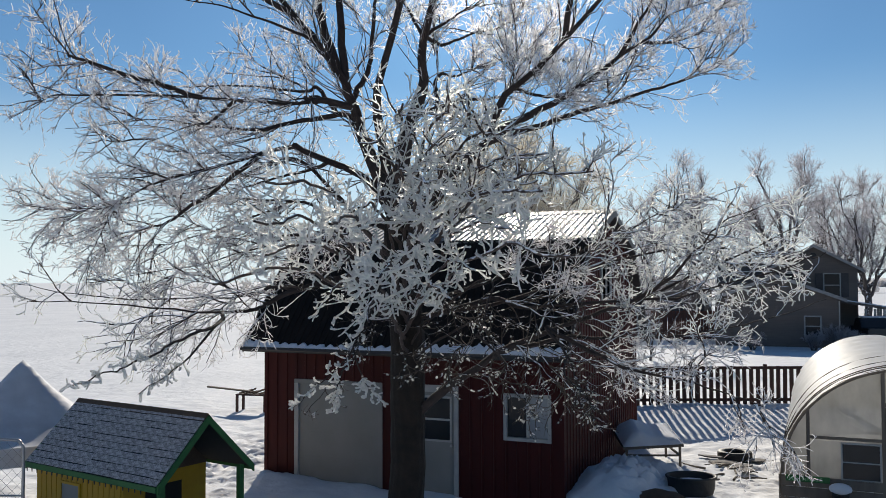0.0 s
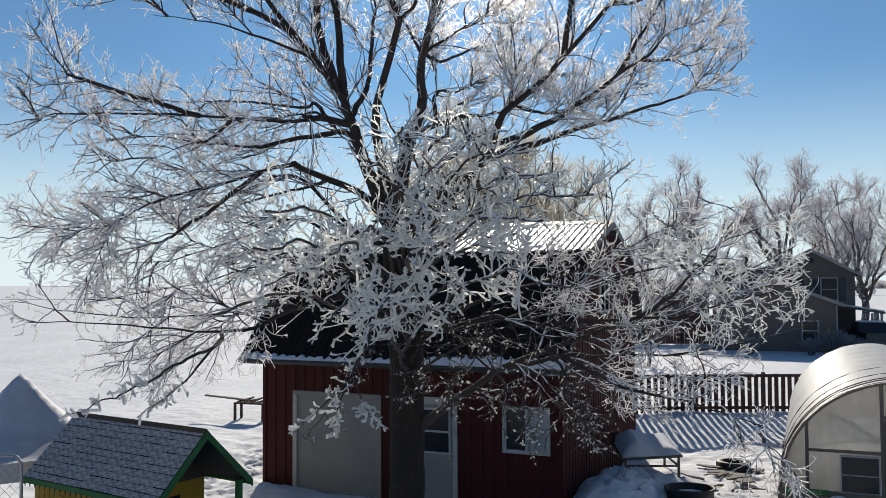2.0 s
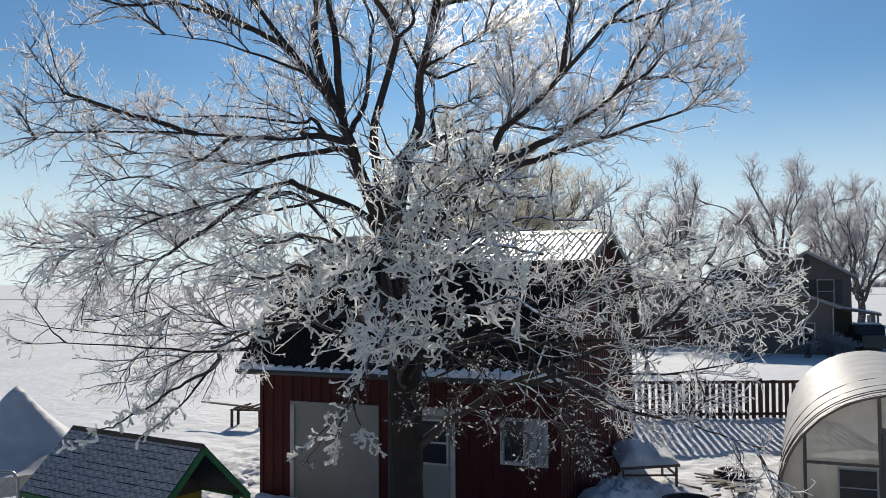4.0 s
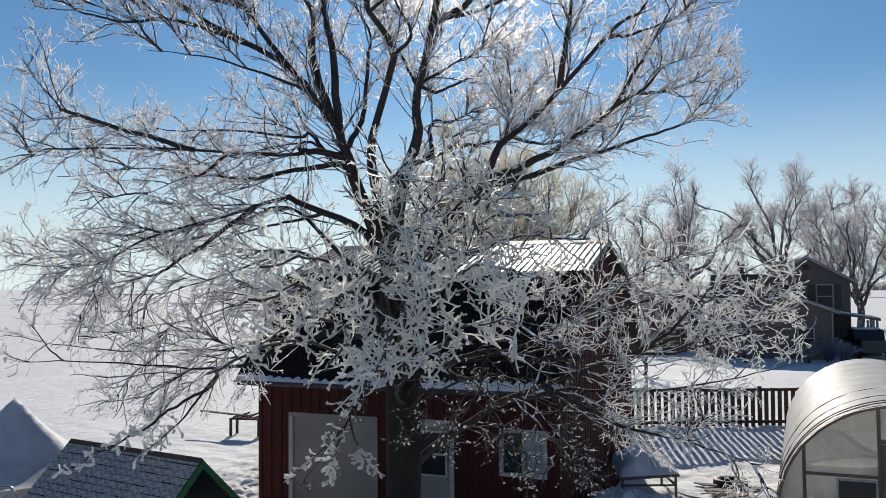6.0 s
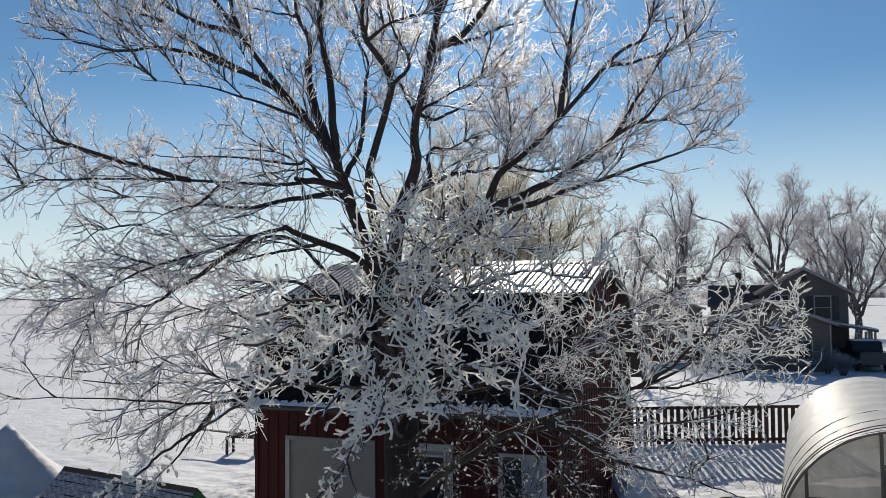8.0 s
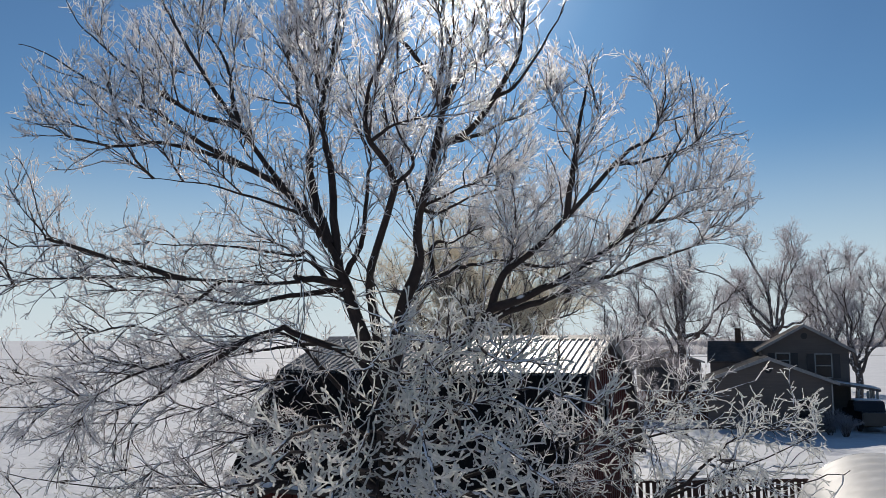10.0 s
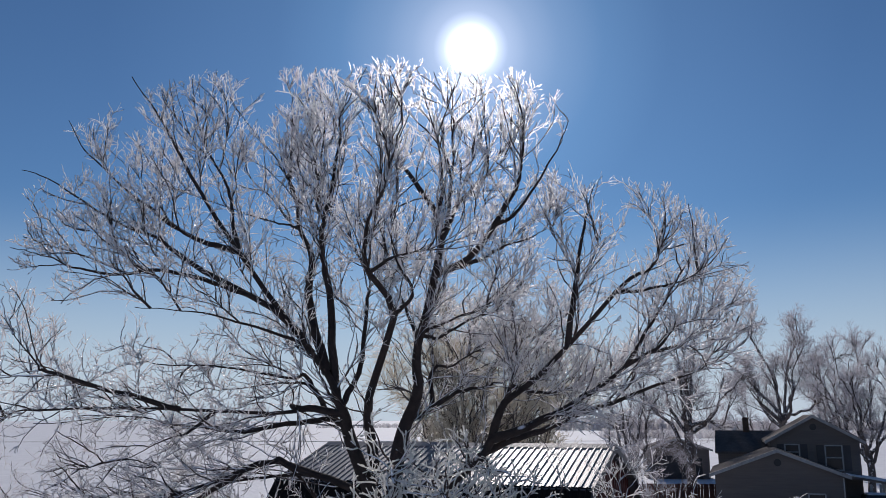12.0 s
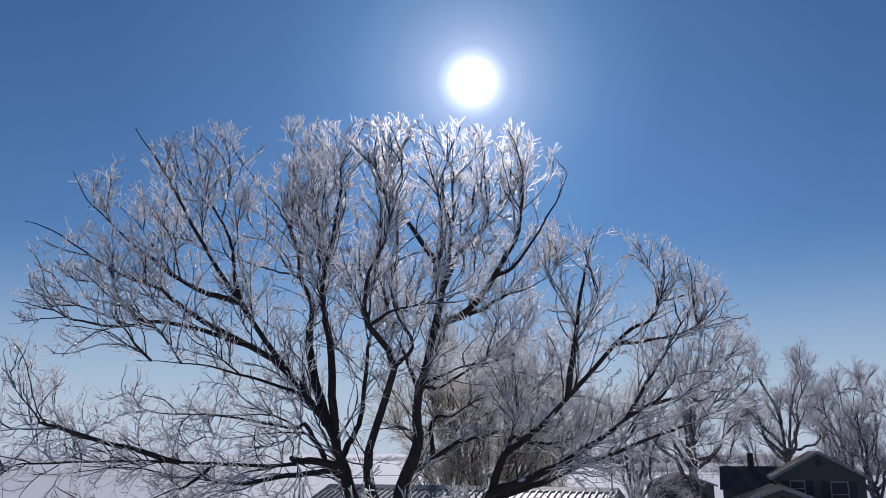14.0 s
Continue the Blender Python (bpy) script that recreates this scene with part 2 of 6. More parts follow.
# no haze stands before the woods; it is painted in as pale, see-through colour
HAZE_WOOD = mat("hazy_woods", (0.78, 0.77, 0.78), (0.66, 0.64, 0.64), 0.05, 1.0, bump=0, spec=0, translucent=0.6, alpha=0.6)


# ---- building helpers ----
def mesh_of(bm, name, material, smooth=False):
    me = bpy.data.meshes.new(name)
    bm.normal_update()
    bm.to_mesh(me)
    bm.free()
    me.materials.append(material)
    if smooth:
        for p in me.polygons:
            p.use_smooth = True
    return me


def part(name, bm, material, parent=None, label="", smooth=False, kind=""):
    """Link a bmesh, or a mesh, as one object under a thing."""
    me = bm if isinstance(bm, bpy.types.Mesh) else mesh_of(bm, name, material, smooth)
    ob = new(name, me)
    ob.parent = parent
    return tagged(ob, label, kind=kind)


def empty(name, m, label, category, group="", kind=""):
    ob = new(name)
    ob.matrix_basis = m
    return tagged(ob, label, category, group, kind)


def box(bm, x0, x1, y0, y1, z0, z1, bevel=0.0):
    r = bmesh.ops.create_cube(bm, size=1)
    vs = r["verts"]
    bmesh.ops.transform(bm, matrix=Matrix.Translation(((x0 + x1) / 2, (y0 + y1) / 2, (z0 + z1) / 2)) @ Matrix.Diagonal((abs(x1 - x0), abs(y1 - y0), abs(z1 - z0), 1)), verts=vs)
    if bevel:
        es = list({e for v in vs for e in v.link_edges})
        bmesh.ops.bevel(bm, geom=es, offset=bevel, segments=1, affect="EDGES")
    return bm


def cube(x0, x1, y0, y1, z0, z1, bevel=0.0):
    return box(bmesh.new(), x0, x1, y0, y1, z0, z1, bevel)


def prism(pts, depth, axis="y", start=0.0):
    """Extrude a closed outline; pts are (a, z); axis y: a is x and it runs along y; axis x: a is y and it runs along x."""
    bm = bmesh.new()
    at = (lambda a, z, d: (a, d, z)) if axis == "y" else (lambda a, z, d: (d, a, z))
    lo = [bm.verts.new(at(a, z, start)) for a, z in pts]
    hi = [bm.verts.new(at(a, z, start + depth)) for a, z in pts]
    bm.faces.new(lo)
    bm.faces.new(hi[::-1])
    for i in range(len(pts)):
        j = (i + 1) % len(pts)
        bm.faces.new((lo[i], hi[i], hi[j], lo[j]))
    bmesh.ops.recalc_face_normals(bm, faces=bm.faces)
    return bm


def rod(p0, p1, r0, r1=None, sides=8, bm=None):
    bm = bm or bmesh.new()
    p0, p1 = Vector(p0), Vector(p1)
    d = p1 - p0
    m = Matrix.Translation((p0 + p1) / 2) @ d.to_track_quat("Z", "Y").to_matrix().to_4x4()
    bmesh.ops.create_cone(bm, cap_ends=True, segments=sides, radius1=r0, radius2=r0 if r1 is None else r1, depth=d.length, matrix=m)
    return bm


def array_mesh(name, verts, quads, material, smooth=True):
    me = bpy.data.meshes.new(name)
    me.vertices.add(len(verts))
    me.vertices.foreach_set("co", np.asarray(verts, np.float32).ravel())
    nq = len(quads)
    me.loops.add(nq * 4)
    me.polygons.add(nq)
    me.loops.foreach_set("vertex_index", np.asarray(quads, np.int32).ravel())
    me.polygons.foreach_set("loop_start", np.arange(0, nq * 4, 4, dtype=np.int32))
    me.polygons.foreach_set("loop_total", np.full(nq, 4, np.int32))
    me.polygons.foreach_set("use_smooth", np.full(nq, smooth))
    me.materials.append(material)
    me.update(calc_edges=True)
    return me


# ---- the snowy ground ----
def bump_at(x, y, cx, cy, rx, ry, h, turn=0.0):
    c, s = math.cos(turn), math.sin(turn)
    dx, dy = x - cx, y - cy
    u, v = (dx * c + dy * s) / rx, (-dx * s + dy * c) / ry
    return h * np.exp(-(u * u + v * v))


def ground_z(x, y):
    x, y = np.asarray(x, float), np.asarray(y, float)
    z = 0.05 * np.sin(x * 0.55 + 1.0) * np.cos(y * 0.43) + 0.03 * np.sin(x * 1.7 + y * 1.1) + 0.015 * np.sin(x * 4.1 - y * 3.3) + 0.012 * np.sin(x * 2.3 + y * 6.1)
    z = z * np.exp(-((x ** 2 + y ** 2) / 40.0 ** 2))
    z = z + bump_at(x, y, 0.7, 1.7, 0.9, 1.5, 0.45) + bump_at(x, y, 0.75, 0.4, 0.55, 0.7, 0.22) + bump_at(x, y, 1.5, 2.9, 0.6, 0.7, 0.14)
    z = z + bump_at(x, y, -5.0, -0.4, 1.6, 0.8, 0.16) + bump_at(x, y, -6.6, -0.3, 0.7, 0.6, 0.12)
    # chunky ploughed heap by the barn corner
    chunk = np.abs(np.sin(x * 7.3 + 1.7 * np.sin(y * 5.9))) * np.abs(np.sin(y * 6.7 + 1.3 * np.sin(x * 7.7)))
    z = z + chunk * (bump_at(x, y, 1.0, 1.9, 0.9, 1.6, 0.30) + bump_at(x, y, 2.4, 4.3, 1.2, 1.6, 0.05))
    # the bank on which the slatted fence stands
    d = (x + 0.76) * 0.395 - (y - 10.8) * 0.918
    bank = np.clip(1 - d / 4.0, 0, 1) ** 1.3 * np.clip(1 + d / 25.0, 0, 1)
    z = z + 0.45 * bank * np.clip((x + 2.5) / 2.0, 0, 1) * np.clip((14 - x) / 4.0, 0, 1)
    # trodden snow
    tread = np.exp(-(((x - 2.6) / 1.6) ** 2 + ((y - 3.5) / 3.5) ** 2)) + np.exp(-(((x + 8.5) / 2.2) ** 2 + ((y - 0.5) / 4.0) ** 2))
    z = z + np.where(x < -4, 0.085, 0.03) * tread * np.sin(x * 9.7 + 2.3 * np.sin(y * 5.1 + x)) * np.sin(y * 8.9 + 2.1 * np.sin(x * 6.3 - y)) + 0.022 * tread * np.sin(x * 17 + 3 * np.sin(y * 11)) * np.sin(y * 15 + 3 * np.sin(x * 9))
    z = z + 0.02 * np.sin(x * 7.1 + 2 * np.sin(y * 3.1)) * np.sin(y * 6.3 + 2 * np.sin(x * 2.7)) * np.exp(-(((x - 1) / 14) ** 2 + ((y - 3) / 14) ** 2))
    return z


def build_ground():
    near = np.arange(-30, 30.01, 0.4)
    out = 30 + 0.25 * (1.085 ** np.arange(1, 90) - 1) / 0.085
    out = out[out < 4600]
    ax = np.concatenate((-out[::-1], near, out))
    ax_x, ax_y = ax - 1.0, ax + 4.0
    ax_x = np.unique(np.round(np.concatenate((ax_x, np.arange(-11, 6, 0.1))), 4))
    ax_y = np.unique(np.round(np.concatenate((ax_y, np.arange(-5, 8, 0.1))), 4))
    X, Y = np.meshgrid(ax_x, ax_y, indexing="ij")
    Z = ground_z(X, Y)
    nx, n = len(ax_x), len(ax_y)
    V = np.stack((X, Y, Z), -1).reshape(-1, 3)
    i, j = np.meshgrid(np.arange(nx - 1), np.arange(n - 1), indexing="ij")
    a = (i * n + j).ravel()
    Q = np.stack((a, a + n, a + n + 1, a + 1), -1)
    ob = new("ground", array_mesh("ground", V, Q, SNOW))
    tagged(ob, "snow-covered yard and open field under winter sun", "ground", kind="structure")


build_ground()


# ---- trees ----
def resample(ctrl, n, wiggle=0.0, rng=None):
    """A smooth run of n points through a few control points."""
    c = np.array(ctrl, float)
    c = np.vstack((2 * c[0] - c[1], c, 2 * c[-1] - c[-2]))
    k = len(ctrl) - 1
    out = []
    for t in np.linspace(0, k - 1e-6, n):
        i = int(t)
        f = t - i
        p0, p1, p2, p3 = c[i:i + 4]
        out.append(0.5 * (2 * p1 + (p2 - p0) * f + (2 * p0 - 5 * p1 + 4 * p2 - p3) * f * f + (3 * p1 - p0 - 3 * p2 + p3) * f ** 3))
    out = np.array(out)
    if wiggle:
        w = rng.normal(0, wiggle, (n, 3))
        w = (w + np.roll(w, 1, 0) + np.roll(w, -1, 0)) / 1.7
        w[0] = 0
        out += w
    return out


def unit(v):
    return v / np.maximum(np.linalg.norm(v, axis=-1, keepdims=True), 1e-9)


def tubes(P, Rr, sides):
    """Tapered tubes round many polylines at once: P is (m, n, 3), Rr is (m, n)."""
    m, n, _ = P.shape
    T = np.gradient(P, axis=1) if n > 2 else np.repeat(P[:, 1:] - P[:, :1], 2, axis=1)
    T = unit(T)
    ref = np.where(np.abs(T[:, :1, 2:3]) > 0.9, np.array([1.0, 0, 0]), np.array([0, 0, 1.0]))
    A = unit(np.cross(T, np.broadcast_to(ref, T.shape)))
    B = np.cross(T, A)
    ang = np.linspace(0, 2 * np.pi, sides, endpoint=False)
    V = P[:, :, None] + Rr[:, :, None, None] * (A[:, :, None] * np.cos(ang)[:, None] + B[:, :, None] * np.sin(ang)[:, None])
    idx = np.arange(m * n * sides).reshape(m, n, sides)
    a, b = idx[:, :-1], idx[:, 1:]
    Q = np.stack((a, np.roll(a, -1, 2), np.roll(b, -1, 2), b), -1)
    return V.reshape(-1, 3), Q.reshape(-1, 4)


def sprout(rng, P, count, lengths, n, spread=(35, 65), up=0.25, curl=0.18, first=0.15, rise=None, heart=None, lean=0.0, bend=0.0):
    """Side shoots from polylines P: count each, at random places; returns (m, n, 3) and where along the parent each one starts."""
    m, k, _ = P.shape
    who = np.repeat(np.arange(m), count)
    M = len(who)
    s = first + (1 - first) * rng.random(M)
    f = s * (k - 1.001)
    i = f.astype(int)
    fr = (f - i)[:, None]
    base = P[who, i] * (1 - fr) + P[who, i + 1] * fr
    tan = unit(P[who, i + 1] - P[who, i])
    side = unit(np.cross(tan, rng.normal(size=(M, 3))))
    a = np.radians(rng.uniform(*spread, M))[:, None]
    d = tan * np.cos(a) + side * np.sin(a)
    lift = np.full(M, up) if rise is None else up + rise(base)
    if heart is not None:
        d = d + lean * unit(base - np.array(heart))
    d[:, 2] += lift
    d = unit(d)
    L = rng.uniform(lengths[0], lengths[1], M) * (1.25 - 0.8 * s)
    pts = [base]
    step = (L / (n - 1))[:, None]
    for _ in range(n - 1):
        pts.append(pts[-1] + d * step)
        d = d + rng.normal(0, curl, (M, 3))
        d[:, 2] += lift * 0.12 + bend
        d = unit(d)
    return np.stack(pts, 1), s, who


def thin_out(rng, lev, cell, most):
    """Keep at most so many shoots in each cell of space, so that the crown fills evenly; returns a mask."""
    key = np.floor(lev[:, lev.shape[1] // 2] / cell).astype(np.int64)
    key = key[:, 0] * 73856093 + key[:, 1] * 19349663 + key[:, 2] * 83492791
    order = rng.permutation(len(key))
    k = key[order]
    srt = np.argsort(k, kind="stable")
    ks = k[srt]
    first = np.r_[True, ks[1:] != ks[:-1]]
    start = np.maximum.accumulate(np.where(first, np.arange(len(ks)), 0))
    rank = np.empty(len(ks), int)
    rank[srt] = np.arange(len(ks)) - start
    mask = np.zeros(len(key), bool)
    mask[order] = rank < most
    return mask


def build_main_tree():
    rng = np.random.default_rng(11)
    tree = empty("frosted_tree", pose(-0.51, -5.75, 0, 0, 0, 23.1), "large bare shade tree thickly coated in white rime frost", "tree")
    limbs = []

    def limb(r0, r1, *ctrl, n=32, wig=0.014):
        if limbs:
            # a side limb starts on the axis of the limb that it leaves
            every = np.concatenate([p for p, _ in limbs])
            gap = np.linalg.norm(every - np.array(ctrl[0]), axis=1)
            if gap.min() < 0.45:
                ctrl = (tuple(every[gap.argmin()]), *ctrl[1:])
        reach = sum(math.dist(a, b) for a, b in zip(ctrl, ctrl[1:]))
        P = resample(ctrl, n, wig * min(1.0, reach / 4), rng)
        t = np.linspace(0, 1, n)
        limbs.append((P, r1 * 0.5 + (r0 * 0.85 - r1 * 0.5) * (1 - t) ** 1.5))

    # trunk
    tp = resample([(0.06, 0, -0.15), (0.05, 0, 0.5), (0.05, 0, 1.6), (0.06, 0, 2.8), (0.03, 0, 3.8), (-0.02, 0, 4.7), (-0.03, 0, 5.25)], 30, 0.012, rng)
    tr = np.interp(tp[:, 2], [-0.15, 0.15, 0.6, 1.6, 3.0, 4.2, 5.0, 5.25], [0.40, 0.29, 0.235, 0.21, 0.20, 0.205, 0.22, 0.10])
    tz = np.linspace(0, 1, 90)
    tp = np.stack([np.interp(tz, np.linspace(0, 1, 30), tp[:, i]) for i in range(3)], 1)
    tr = np.interp(tz, np.linspace(0, 1, 30), tr)
    v, q = tubes(tp[None], tr[None], 64)
    th = np.tile(np.linspace(0, 2 * np.pi, 64, endpoint=False), 90)
    zz = np.repeat(tp[:, 2], 64)
    groove = 0.011 * np.abs(np.sin(7 * th + 1.5 * np.sin(2.3 * zz) + 0.6 * zz)) + 0.007 * np.abs(np.sin(11 * th - 2.0 * np.sin(3.1 * zz + th))) + 0.004 * np.sin(26 * th + 9 * zz) * np.sin(13 * zz)
    v += groove[:, None] * unit((v - np.repeat(tp, 64, 0)))
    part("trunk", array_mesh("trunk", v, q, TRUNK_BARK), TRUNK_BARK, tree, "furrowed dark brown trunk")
    # rising stems
    limb(0.12, 0.012, (-0.03, 0, 4.9), (-0.49, -0.1, 6.05), (-0.67, -0.2, 6.55), (-0.91, -0.18, 7.02), (-2.41, -0.08, 9.04), (-2.99, -0.03, 10.07), (-3.5, 0, 10.78))
    limb(0.05, 0.009, (-1.83, -0.1, 8.26), (-2.51, -0.01, 8.58), (-3.14, 0.08, 9), (-4.01, 0.21, 9.72), (-4.39, 0.3, 10.27))
    limb(0.06, 0.009, (-1.13, -0.15, 7.33), (-1.34, -0.16, 7.58), (-2.65, -0.2, 8.33), (-2.91, -0.2, 8.54), (-3.51, -0.22, 8.79), (-4.32, -0.24, 9.31), (-4.68, -0.25, 9.43))
    limb(0.04, 0.008, (-1.84, -0.3, 7.95), (-2.6, -0.54, 8.08), (-3.4, -0.79, 8.02), (-3.86, -1.03, 8.17), (-4.26, -1.15, 8.24))
    limb(0.045, 0.008, (-0.93, -0.2, 7.09), (-1.13, -0.33, 7.27), (-2.05, -0.73, 7.54), (-2.87, -1, 7.61))
    limb(0.04, 0.008, (-1.97, 0, 8.46), (-2.21, 0.23, 9.23), (-2.7, 0.47, 10.24), (-2.93, 0.7, 11.06))
    limb(0.075, 0.01, (-0.9, 0.1, 6.97), (-1.15, 0.38, 7.99), (-1.16, 0.52, 8.42), (-1.33, 0.66, 8.83), (-1.4, 0.8, 9.25), (-1.64, 0.94, 9.78), (-1.86, 1.08, 10.11), (-2.91, 1.5, 11.39))
    limb(0.04, 0.008, (-1.41, 0.9, 9.28), (-1.57, 1.1, 9.78), (-1.63, 1.5, 10.77), (-1.79, 1.7, 11.47))
    limb(0.032, 0.008, (-1.34, 0.7, 8.84), (-1.62, 0.88, 8.99), (-3.43, 1.6, 9.71))
    limb(0.07, 0.01, (-0.66, 0.1, 6.69), (-0.85, 0.04, 7.94), (-0.91, -0.02, 8.72), (-0.72, -0.11, 9.81), (-0.73, -0.14, 10.18), (-0.4, -0.2, 10.82))
    limb(0.035, 0.008, (-0.94, 0.2, 8.77), (-1.08, 0.3, 9.17), (-1.02, 0.5, 10.25), (-1.19, 0.7, 11.19))
    limb(0.085, 0.01, (0, 0, 4.9), (-0.26, -0.15, 6.12), (-0.29, -0.4, 6.49), (-0.25, -0.55, 6.71), (-0.01, -1, 7.56), (-0.22, -1.3, 7.94), (-0.26, -1.45, 8.16), (-0.21, -1.6, 8.45), (-0.06, -1.75, 8.72), (0.01, -1.9, 9.05), (-0.09, -2.05, 9.38), (-0.21, -2.2, 9.57))
    limb(0.05, 0.008, (-0.4, -0.1, 6.65), (-0.43, -0.03, 7.03), (-0.37, 0.1, 7.8), (-0.41, 0.17, 8.25), (-1, 0.37, 9.26), (-1.25, 0.5, 10.25))
    limb(0.035, 0.008, (-0.02, -0.8, 7.58), (0.22, -1.03, 7.79), (0.02, -1.27, 8.2), (0.02, -1.5, 8.78))
    limb(0.03, 0.008, (-0.23, -1.2, 7.96), (-0, -1.47, 8.07), (0.31, -1.73, 8.11), (0.43, -2, 8.18))
    limb(0.14, 0.012, (0.05, 0, 4.9), (0.02, -0.05, 5.64), (0.07, -0.1, 6.19), (0.27, -0.2, 6.72), (0.29, -0.29, 7.21), (0.56, -0.65, 8.45), (0.48, -0.74, 8.63), (0.58, -0.83, 9.02), (0.54, -0.92, 9.41), (0.32, -1.1, 10.26))
    limb(0.06, 0.009, (0.47, -0.5, 7.9), (0.9, -0.6, 8.25), (1.36, -0.7, 8.92), (1.5, -0.75, 9.29), (1.54, -0.8, 9.7), (1.47, -0.85, 10.14), (1.37, -0.9, 10.41))
    limb(0.05, 0.009, (0.54, -0.4, 8.36), (0.69, -0.2, 8.86), (0.86, 0, 9.17), (1.15, 0.2, 9.52), (1.15, 0.4, 10.13), (1.12, 0.6, 11.03))
    limb(0.05, 0.009, (0.48, -0.4, 8.71), (0.19, -0.12, 9.4), (-0, 0.02, 9.62), (-0.1, 0.16, 10.21), (-0.06, 0.3, 10.86))
    limb(0.04, 0.008, (0.65, -0.4, 8.1), (1.04, -0.15, 8.3), (1.34, 0.1, 8.52), (1.73, 0.35, 8.69), (2.07, 0.6, 8.93))
    limb(0.035, 0.008, (1.14, -0.7, 8.61), (1.48, -0.83, 8.79), (1.87, -1.07, 9.4), (2.02, -1.2, 9.72))
    limb(0.035, 0.008, (0.56, -0.3, 8.52), (0.68, -0.8, 9.24), (0.68, -1.3, 10.11))
    limb(0.03, 0.008, (0.29, -0, 7.3), (-0, 0.53, 8.01), (-0.13, 0.8, 8.16))
    # limbs that leave the stem on the sunny side
    limb(0.05, 0.009, (0.26, 0.2, 6.36), (0.71, 0.69, 6.69), (0.98, 0.93, 6.78), (1.38, 1.17, 6.86), (1.56, 1.41, 6.99), (2.19, 1.9, 7.53))
    limb(0.04, 0.009, (0.28, 0.2, 6.89), (0.45, 0.48, 6.99), (0.71, 0.76, 7.05), (0.95, 1.04, 7.23), (1.54, 1.6, 7.47))
    limb(0.038, 0.009, (0.31, 0.1, 7.2), (0.49, 0.34, 7.38), (0.96, 0.82, 7.67), (1.3, 1.06, 7.82), (1.64, 1.3, 8.06))
    limb(0.03, 0.008, (0.45, -0, 7.6), (1.13, -0.9, 7.67))
    limb(0.1, 0.012, (0.12, 0, 4.6), (0.69, -0.05, 5.67), (1.03, -0.12, 5.94), (1.27, -0.25, 6.55), (1.66, -0.38, 6.84), (2.67, -0.7, 7.89), (2.96, -0.77, 8.08), (3.09, -0.83, 8.35), (3.15, -0.9, 8.67))
    limb(0.05, 0.009, (2.05, -0.6, 7.29), (2.21, -0.78, 8.47), (2.35, -0.9, 9.08))
    limb(0.035, 0.008, (2.6, -0.4, 7.76), (2.89, -0.63, 7.84), (3.27, -1.08, 7.9), (3.49, -1.3, 8.04))
    limb(0.03, 0.008, (1.29, 0.1, 6.57), (1.45, 0.25, 6.86), (1.47, 0.4, 7.16), (1.65, 0.7, 7.8))
    limb(0.035, 0.008, (1.51, 0.1, 6.76), (1.86, 0.4, 6.69), (2.27, 0.7, 6.77), (3.17, 1.3, 7.1))
    limb(0.075, 0.01, (1.14, -0.2, 6.13), (1.66, -0.34, 6.33), (2.25, -0.48, 6.65), (2.98, -0.69, 7.16), (3.24, -0.76, 7.4), (3.76, -0.9, 7.64))
    limb(0.035, 0.008, (2.76, -0.5, 7), (3.02, -0.85, 7.55), (3.26, -1.2, 7.94))
    limb(0.03, 0.008, (3.03, -0.5, 7.18), (3.47, -0.17, 7.27), (3.93, 0.17, 7.49), (4.35, 0.5, 7.77))
    limb(0.06, 0.009, (1.11, -0.2, 5.87), (2.49, 0.3, 6.5), (3.92, 0.67, 7), (4.43, 0.8, 7.28))
    # level limbs over the field side
    limb(0.062, 0.01, (-0.63, -0.2, 6.41), (-1.16, -0.34, 6.52), (-1.35, -0.42, 6.45), (-3.87, -0.78, 6.49), (-4.33, -0.85, 6.42))
    limb(0.04, 0.008, (-2.51, -0.7, 6.49), (-3.74, -0.87, 6.86), (-3.96, -0.91, 6.99), (-4.37, -1, 7.51))
    limb(0.055, 0.009, (-0.63, -0.1, 6.29), (-0.95, -0.01, 6.39), (-1.8, 0.16, 6.24), (-2.37, 0.25, 6.26), (-3.28, 0.42, 6.41), (-4.62, 0.6, 6.32))
    limb(0.032, 0.008, (-2.12, -0.2, 6.26), (-2.4, -0.35, 6.22), (-2.55, -0.5, 6.16), (-3.06, -0.8, 5.89))
    limb(0.045, 0.009, (-0.93, 0.6, 6.49), (-1.21, 0.87, 6.92), (-1.46, 1, 6.92), (-2.52, 1.4, 7.1), (-3.47, 1.67, 7.15), (-4.01, 1.8, 7.33))
    limb(0.03, 0.008, (-1.09, 0.8, 6.68), (-1.28, 1.04, 6.85), (-1.63, 1.28, 6.86), (-2.52, 1.76, 6.78), (-2.99, 2, 6.85))
    limb(0.07, 0.009, (0, 0, 4.5), (-0.46, -0.1, 5.53), (-1.22, -0.35, 5.88), (-1.37, -0.43, 5.9), (-1.82, -0.6, 5.75), (-2.97, -0.93, 5.33), (-3.33, -1.02, 5.14), (-3.83, -1.1, 5.06))
    limb(0.04, 0.008, (-1.89, -0.2, 5.75), (-2.99, 0.22, 5.09), (-3.52, 0.36, 4.91), (-4.26, 0.5, 4.59))
    limb(0.035, 0.008, (-0.98, 0.1, 5.76), (-1.29, 0.36, 5.7), (-2.12, 0.88, 5.58), (-2.55, 1.14, 5.46), (-3.16, 1.4, 5.26))
    limb(0.05, 0.008, (0, 0, 4.7), (-0.51, 0, 5.04), (-1.13, 0.23, 5.6), (-1.59, 0.34, 5.87), (-2.55, 0.56, 5.51), (-3.86, 0.79, 5.35), (-4.84, 0.9, 5.26))
